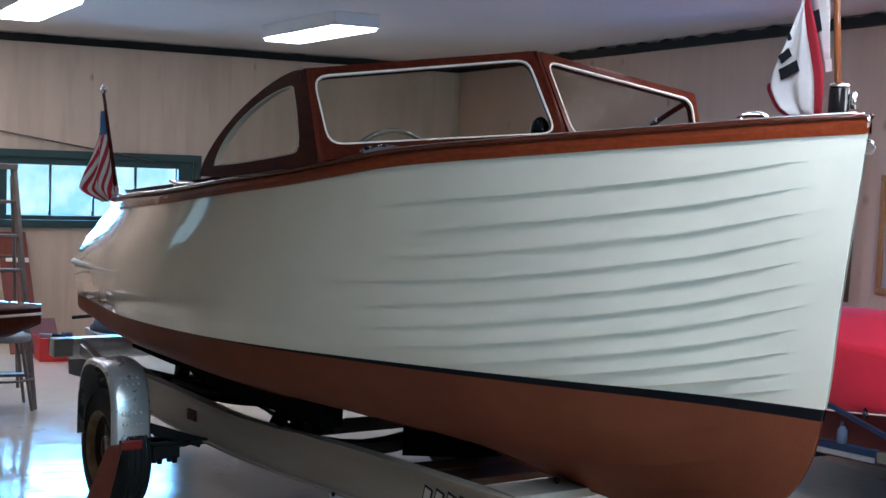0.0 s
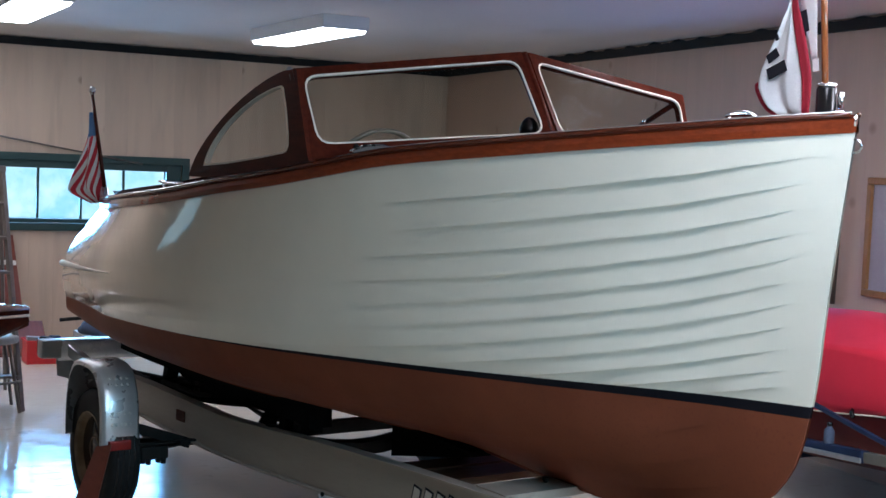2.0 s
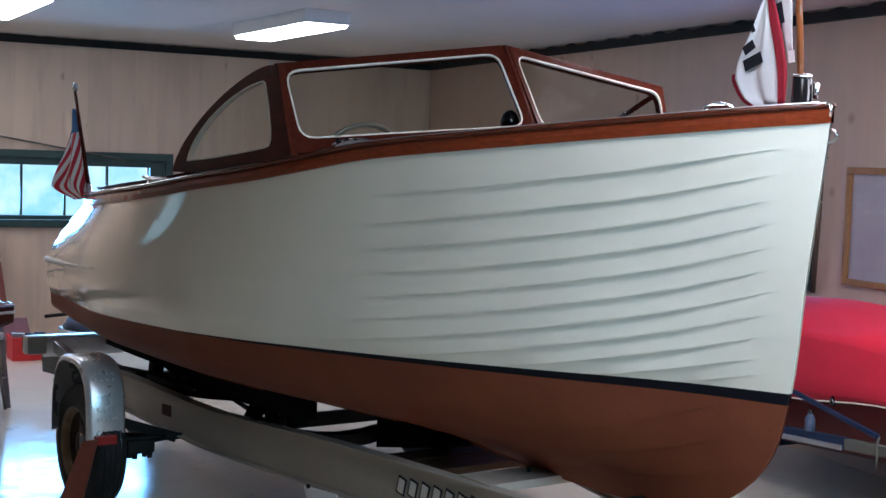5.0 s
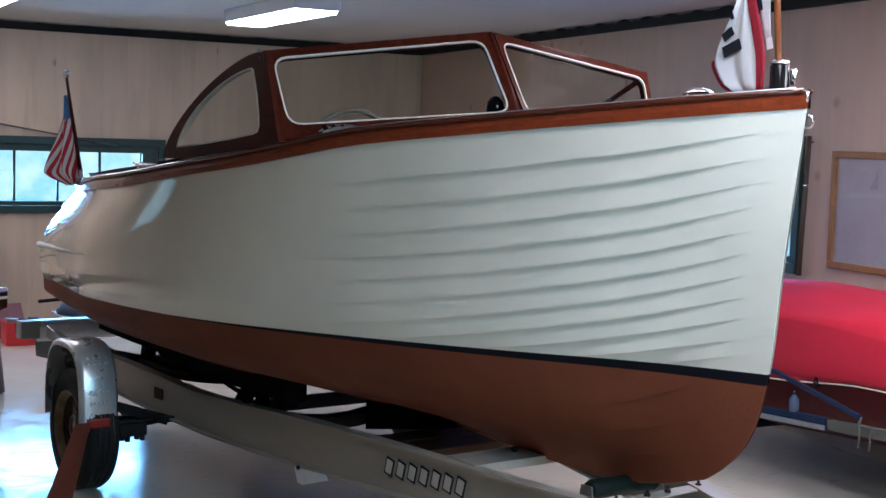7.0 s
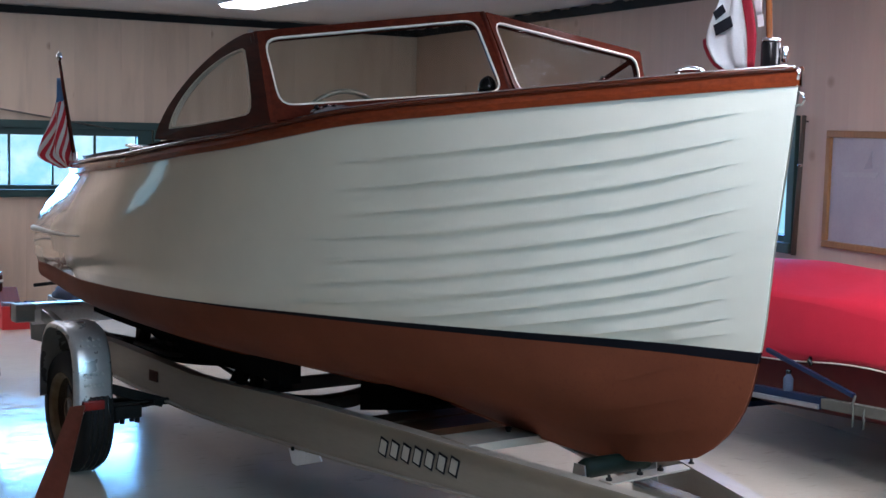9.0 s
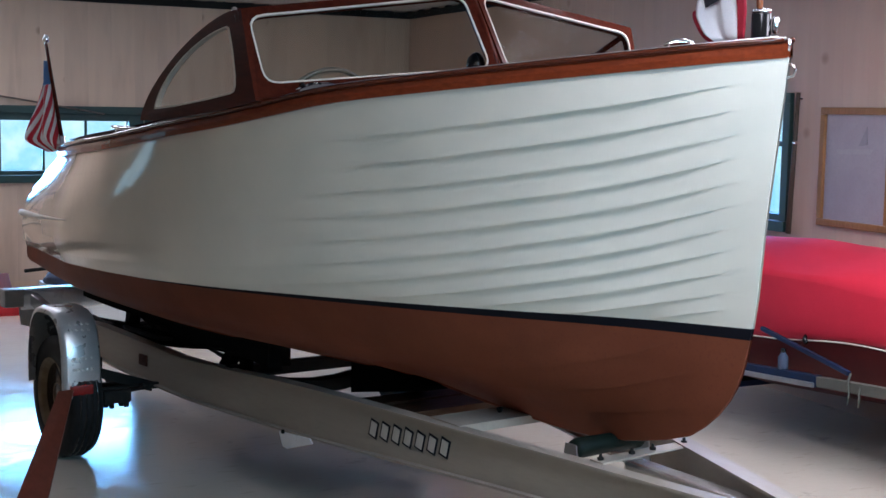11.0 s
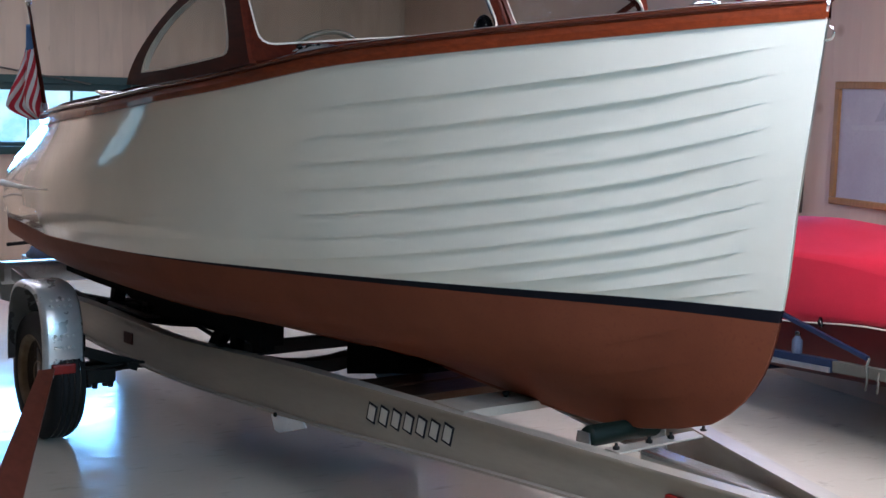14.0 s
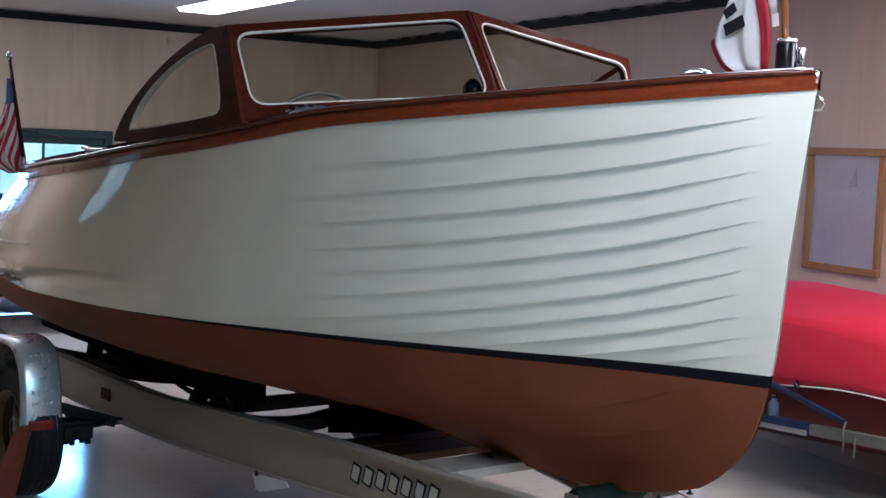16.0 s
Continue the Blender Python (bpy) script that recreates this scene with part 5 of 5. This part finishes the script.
# jack stand carrying the tongue
tube("jack_post", [(-0.175, -1.15, 0.0), (-0.175, -1.15, 0.62)], 0.028, GALVANISED, trailer, 12)
lathe("jack_foot", [(0.09, 0.0), (0.09, 0.008), (0.03, 0.014)], pose(-0.175, -1.15, 0), GALVANISED, trailer, 20)

# prop board leaning on the fender
prop = slab("prop_board", [(-1.74, 2.80, 0.0), (-1.56, 2.84, 0.0), (-1.185, 3.475, 0.425), (-1.265, 3.470, 0.425)], (-0.2, -0.6, 0.75), 0.022, RED_BOARD)
prop.matrix_world = BOAT
tagged(prop, "red brown painted tapering board leaning on the trailer fender", "board")

# ---- covered boat by the right wall ----
RED_POSE = pose(2.50, 1.3, 0, 0, 0, -1)
covered = thing("covered_boat", RED_POSE, "small dark red boat under a red canvas cover on a trailer", "boat")
CL = 5.2
half_w = curve_of([(-2.6, 0.34), (-2.0, 0.46), (0, 0.47), (1.8, 0.46), (2.4, 0.30), (2.6, 0.10)])


def tilt(y):
    """The rise of hull and hem towards the stern, which sits higher on its trailer."""
    return min(max(-0.06 * (y - 0.9), -0.06), 0.11)


def cover_mesh():
    prof = [(-1.0, 0.635), (-1.03, 0.70), (-1.03, 0.80), (-1.02, 0.93), (-1.012, 0.965), (-0.995, 0.990), (-0.94, 1.012), (-0.70, 1.055), (-0.35, 1.11), (0.0, 1.14)]
    prof = prof + [(-x, z) for x, z in prof[-2::-1]]
    verts, faces = [], []
    n, c = 40, len(prof)
    for i in range(n + 1):
        y = -CL / 2 + CL * i / n
        w = float(half_w(y))
        for k, (x, z) in enumerate(prof):
            sag = 0.012 * math.sin(y * 5 + k) + 0.010 * noise.noise((x * 3, y * 2.2, z * 4)) - 0.05 * max(0, (abs(y) - 1.6)) * (z > 0.8)
            hem = 0.008 * math.sin(y * 3.1) + tilt(y) if k in (0, c - 1) else 0.4 * tilt(y) if k in (1, c - 2) else 0
            verts.append((x * w, y, z + sag + hem))
    for i in range(n):
        for k in range(c - 1):
            faces.append((i * c + k, i * c + k + 1, (i + 1) * c + k + 1, (i + 1) * c + k))
    ob = from_data("canvas_cover", verts, faces, RED_COVER, covered, "red canvas cover", True)
    for e in ob.data.edges:
        if all(v % c in (4, c - 5) for v in e.vertices):
            e.use_edge_sharp = True
    sol = ob.modifiers.new("thick", "SOLIDIFY")
    sol.thickness = 0.006
    pts = [(-1.0 * float(half_w(y)) - 0.006, y, 0.633 + 0.012 * math.sin(y * 5) + 0.008 * math.sin(y * 3.1) + tilt(y)) for y in np.linspace(-2.5, 2.5, 36)]
    tube("hem_cord", pts, 0.0042, BEAD, covered, 6, "pale hem cord")


cover_mesh()
verts, faces = [], []
hp = [(-0.97, 0.66), (-0.90, 0.48), (-0.60, 0.34), (0.0, 0.26), (0.60, 0.34), (0.90, 0.48), (0.97, 0.66)]
for i in range(25):
    y = -CL / 2 + 0.06 + (CL - 0.12) * i / 24
    w = float(half_w(y))
    verts += [(x * w, y, z + tilt(y) + 0.10 * max(0, abs(y) - 1.8)) for x, z in hp]
for i in range(24):
    faces += [(i * 7 + k, i * 7 + k + 1, (i + 1) * 7 + k + 1, (i + 1) * 7 + k) for k in range(6)]
from_data("hull", verts, faces, RED_HULL, covered, "dark red hull", True)

rt = thing("small_trailer", RED_POSE, "blue painted small boat trailer with a steel rail", "trailer")
for s in (-1, 1):
    span_block("side_rail", (s * 0.56, 0.465, 0.468), (s * 0.56, 1.9, 0.382), 0.05, 0.065, BLUE_STEEL, rt)
    span_block("side_rail", (s * 0.56, -2.4, 0.640), (s * 0.56, 0.460, 0.469), 0.045, 0.057, WEATHERED, rt)
    tube("tyre", [(s * 0.68, -0.9 + 0.19 * math.cos(a), 0.25 + 0.19 * math.sin(a)) for a in np.linspace(0, 2 * math.pi, 30)], 0.062, RUBBER, rt, 10)
    lathe("rim", [(0.03, -0.03), (0.13, -0.02), (0.14, 0.02), (0.03, 0.03)], pose(s * 0.68, -0.9, 0.25, 0, 90, 0), GALVANISED, rt, 20)
for y in (-1.8, -0.9, 1.5):
    span_block("crossbar", (-0.53, y, 0.24), (0.53, y, 0.24), 0.05, 0.05, BLUE_STEEL, rt)
    for s in (-1, 1):
        span_block("rail_bracket", (s * 0.555, y - 0.02, 0.24), (s * 0.555, y + 0.02, 0.46 - 0.06 * y), 0.03, 0.05, BLUE_STEEL, rt)
for y in (1.5, -1.8):
    block("cradle_pad", (0.62, 0.12, 0.06 + tilt(y)), (0, y, 0.290 + tilt(y) / 2), CARPET, rt)
span_block("brace", (-0.535, 0.95, 0.678), (-0.572, 0.235, 0.553), 0.026, 0.024, BLUE_STEEL, rt)
for y, z in ((0.22, 0.557), (0.145, 0.505)):
    tube("tie_strap", [(-0.575, y, z), (-0.590, y + 0.005, z - 0.045), (-0.588, y - 0.004, 0.455), (-0.587, y + 0.003, 0.395)], [0.006, 0.008, 0.006, 0.006], WEATHERED, rt, 8)
span_block("steel_rail", (-0.592, 1.9, 0.364), (-0.592, 0.465, 0.450), 0.012, 0.028, GALVANISED, rt)
lathe("bottle", [(0.024, 0.0), (0.028, 0.008), (0.028, 0.07), (0.014, 0.09), (0.012, 0.10)], pose(-0.56, 0.74, 0.4825), BLUE_CLOTH, rt, 14)
lathe("bottle_cap", [(0.015, 0.0), (0.015, 0.018), (0.010, 0.022)], pose(-0.56, 0.74, 0.5795), BLACK_PLASTIC, rt, 12)

tube("strap_end", [(-0.476, 0.665, 0.680), (-0.488, 0.660, 0.660), (-0.494, 0.64, 0.640)], [0.010, 0.014, 0.012], BLACK_PLASTIC, covered, 8, "black strap end")
pole = thing("boat_hook", Matrix.Identity(4), "dark brown wooden boat hook hanging beside the window", "boat hook")
tube("shaft", [(3.13, 3.27, 2.02), (3.13, 3.31, 1.085)], [0.014, 0.018], DARK_BOARD, pole, 10)
lathe("knob", [(0.010, -0.012), (0.020, 0.0), (0.010, 0.012)], pose(3.115, 3.272, 1.69), CHROME, pole, 12, "bright metal knob")
tube("bracket", [(3.215, 3.275, 1.98), (3.13, 3.272, 1.98)], 0.005, DARK_STEEL, pole, 6)

# ---- back corner: ladder, small boat on a stool, boards, crate ----
lad = thing("step_ladder", pose(-1.72, 6.95, 0, 0, 0, -8), "worn aluminium step ladder standing by the wall", "ladder")
for s in (-1, 1):
    span_block("rail", (s * 0.31, -0.42, 0.0), (s * 0.15, 0.0, 1.72), 0.03, 0.06, LADDER_METAL, lad)
    span_block("rear_leg", (s * 0.22, 0.50, 0.0), (s * 0.14, 0.06, 1.66), 0.025, 0.03, LADDER_METAL, lad)
for k in range(1, 7):
    t = k / 7
    block("step", (2 * (0.31 - 0.16 * t), 0.09, 0.022), (0, -0.42 + 0.42 * t, 1.72 * t), LADDER_METAL, lad)
block("top_cap", (0.36, 0.16, 0.04), (0, 0.02, 1.73), LADDER_METAL, lad)
for z in (0.4, 1.05):
    span_block("rear_brace", (-0.2, 0.5 - 0.265 * z, z), (0.2, 0.5 - 0.265 * z, z), 0.02, 0.02, LADDER_METAL, lad)

stool = thing("metal_stool", pose(-1.66, 6.62, 0), "grey metal stool carrying a small boat", "stool")
lathe("seat", [(0.17, 0.49), (0.18, 0.495), (0.18, 0.53), (0.165, 0.540)], Matrix.Identity(4), GREY_PLATE, stool, 28)
for k in range(4):
    a = math.pi / 4 + math.pi / 2 * k
    tube("leg", [(0.24 * math.cos(a), 0.24 * math.sin(a), 0.0), (0.14 * math.cos(a), 0.14 * math.sin(a), 0.49)], 0.013, LADDER_METAL, stool, 8)
tube("foot_ring", [(0.205 * math.cos(a), 0.205 * math.sin(a), 0.22) for a in np.linspace(0, 2 * math.pi, 33)], 0.009, LADDER_METAL, stool, 8)

small = thing("small_boat", pose(-1.46, 6.35, 0.540, 0, 0, 0), "small varnished wooden boat with shiny dark deck on a stool", "boat")
sw = curve_of([(0, 0.012), (0.15, 0.09), (0.5, 0.22), (1.2, 0.34), (2.2, 0.36), (3.0, 0.30)])
verts, faces = [], []
for i in range(31):
    x = 3.0 * i / 30
    w = float(sw(x))
    keel = 0.0 + 0.10 * max(0, 0.25 - x) / 0.25
    verts += [(-x, -w, 0.22), (-x, -w * 0.93, 0.13), (-x, -w * 0.5, keel + 0.03), (-x, 0, keel), (-x, w * 0.5, keel + 0.03), (-x, w * 0.93, 0.13), (-x, w, 0.22)]
for i in range(30):
    faces += [(i * 7 + k, i * 7 + k + 1, (i + 1) * 7 + k + 1, (i + 1) * 7 + k) for k in range(6)]
faces.append(tuple(30 * 7 + k for k in range(7)))
from_data("hull", verts, faces, MAHOGANY, small, "dark varnished hull", True)
verts, faces = [], []
for i in range(31):
    x = 3.0 * i / 30
    w = float(sw(x)) + 0.012
    verts += [(-x, -w, 0.215), (-x, -w, 0.235), (-x, 0, 0.235 + 0.20 * w), (-x, w, 0.235), (-x, w, 0.215)]
for i in range(30):
    faces += [(i * 5 + k, i * 5 + k + 1, (i + 1) * 5 + k + 1, (i + 1) * 5 + k) for k in range(4)]
from_data("deck", verts, faces, wood("bright_deck", (0.20, 0.12, 0.09), (0.13, 0.075, 0.055), along=(1, 8, 8), rough=(0.08, 0.16), spec=0.5), small, "shiny varnished deck", True)
lathe("bow_light", [(0.02, 0.0), (0.018, 0.02), (0.008, 0.03)], pose(-0.35, 0.0, 0.268), CHROME, small, 14)
for side in (-1, 1):
    tube("rub_strake", [(-x, side * (float(sw(x)) + 0.006), 0.175) for x in np.linspace(0.0, 3.0, 24)], 0.010, BEAD, small, 8, "cream rub strake")


def leaning_board(x, y, w, h, tilt, label):
    b = block("wooden_board", (w, 0.022, h), (0, 0, h / 2), RED_BOARD)
    b.matrix_world = pose(x, y, 0, -tilt, 0, 0)
    return tagged(b, label, "board", "leaning boards")


tall = leaning_board(-1.09, BACK_Y - 0.98, 0.27, 1.42, 43, "red brown stained board leaning on the pine wall, with white tape")
block("tape", (0.21, 0.004, 0.055), (0.025, -0.0135, 1.075), WHITE_TRIM, tall, (0, 3, 0), 0.001, "white paper tape")
leaning_board(-0.92, BACK_Y - 1.15, 0.24, 0.50, 55, "short red brown board leaning on a taller one")

crate = thing("plastic_crate", pose(-0.89, 8.75, 0) @ Matrix.Diagonal((0.76, 0.8, 0.74, 1)), "red plastic crate full of oddments on the floor", "crate")
for nm, size, at in (("base", (0.44, 0.32, 0.012), (0, 0, 0.006)), ("side", (0.44, 0.012, 0.26), (0, -0.155, 0.142)), ("side", (0.44, 0.012, 0.26), (0, 0.155, 0.142)), ("side", (0.012, 0.298, 0.26), (-0.214, 0, 0.142)), ("side", (0.012, 0.298, 0.26), (0.214, 0, 0.142)), ("lip", (0.46, 0.02, 0.025), (0, -0.163, 0.268)), ("lip", (0.46, 0.02, 0.025), (0, 0.163, 0.268))):
    block(nm, size, at, RED_PLASTIC, crate)
for k, (x, y, r) in enumerate(((-0.12, 0.02, 12), (0.02, -0.05, -24), (0.13, 0.05, 40))):
    block("oddment", (0.16, 0.05, 0.05), (x, y, 0.285), (GREY_PLATE, RUBBER, BLUE_CLOTH)[k], crate, (8, 6, r), 0.012)

bundle = thing("cloth_bundle", pose(-0.38, 7.6, 0) @ Matrix.Diagonal((1, 1, 1.05, 1)), "folded blue and red covers heaped on a low trolley", "covers")
block("trolley", (0.9, 0.5, 0.05), (0, 0, 0.36), GREY_PLATE, bundle)
for sx in (-0.4, 0.4):
    for sy in (-0.2, 0.2):
        tube("trolley_leg", [(sx, sy, 0), (sx, sy, 0.34)], 0.018, LADDER_METAL, bundle, 8)


def heap(name, at, sx, sy, sz, material, seed):
    verts, faces, n, c = [], [], 14, 22
    for i in range(n + 1):
        t = math.pi / 2 * i / n
        for k in range(c):
            a = 2 * math.pi * k / c
            r = 1 + 0.22 * noise.noise((math.cos(a) * 2 + seed, math.sin(a) * 2, t * 1.5))
            verts.append((at[0] + sx * r * math.cos(a) * math.cos(t) ** 0.6, at[1] + sy * r * math.sin(a) * math.cos(t) ** 0.6, at[2] + sz * r * math.sin(t)))
    for i in range(n):
        for k in range(c):
            faces.append((i * c + k, i * c + (k + 1) % c, (i + 1) * c + (k + 1) % c, (i + 1) * c + k))
    return from_data(name, verts, faces, material, bundle, "", True)


heap("blue_cover", (0.0, 0, 0.385), 0.44, 0.26, 0.16, BLUE_CLOTH, 1.0)
heap("red_cover", (0.02, -0.14, 0.40), 0.20, 0.14, 0.24, RED_COVER, 5.0)
tube("oar_shaft", [(-0.62, -0.05, 0.50), (0.25, 0.05, 0.55)], 0.014, DARK_STEEL, bundle, 8)

pole = thing("long_pole", Matrix.Identity(4), "thin grey pole hung on the wall over the window", "pole")
P0, P1 = Vector((-3.4, BACK_Y - 0.06, 2.36)), Vector((0.28, BACK_Y - 0.06, 1.772))
tube("shaft", [P0, P1], [0.013, 0.008], LADDER_METAL, pole, 8)
for t in (0.08, 0.50, 0.93):
    q = P0.lerp(P1, t)
    tube("hook", [q + Vector((0, 0.06, 0.0)), q + Vector((0, 0.0, -0.016)), q + Vector((0, -0.014, 0.006))], 0.004, DARK_STEEL, pole, 6)

# ---- wall boards, one by one ----
def clad(wall, along, at, lo, hi, holes, wide, material):
    """Vertical boards on a wall's inner face, cut round the openings; alike lengths share a mesh."""
    meshes = {}
    sign = 1 if at > 0 else -1
    a = lo
    while a < hi - 0.02:
        b = min(a + wide, hi)
        spans = [(0.0, CEIL_Z)]
        for h0, h1, z0, z1 in holes:
            if a < h1 - 0.01 and b > h0 + 0.01:
                spans = [(0.0, z0), (z1, CEIL_Z)]
        for z0, z1 in spans:
            if z1 - z0 < 0.05:
                continue
            key = (round(b - a, 3), round(z1 - z0, 3))
            if key not in meshes:
                w, h = key[0] - 0.0004, key[1]
                size = (w, 0.02, h) if along == "x" else (0.02, w, h)
                bm = block_bm(size, (0, 0, 0), (0, 0, 0), 0.0008)
                me = bpy.data.meshes.new("board")
                bm.to_mesh(me)
                bm.free()
                me.materials.append(material)
                meshes[key] = me
            ob = new("board", meshes[key])
            c = (a + b) / 2
            ob.location = (c, at + sign * 0.010, (z0 + z1) / 2) if along == "x" else (at + sign * 0.010, c, (z0 + z1) / 2)
            ob.parent = wall
        a = b


clad(wall_back, "x", BACK_Y, -5.5, RIGHT_X + 0.6, [BACK_WIN], 0.235, PINE)
clad(wall_right, "y", RIGHT_X, FRONT_Y, BACK_Y, [RIGHT_WIN], 0.235, PINE_DIM)
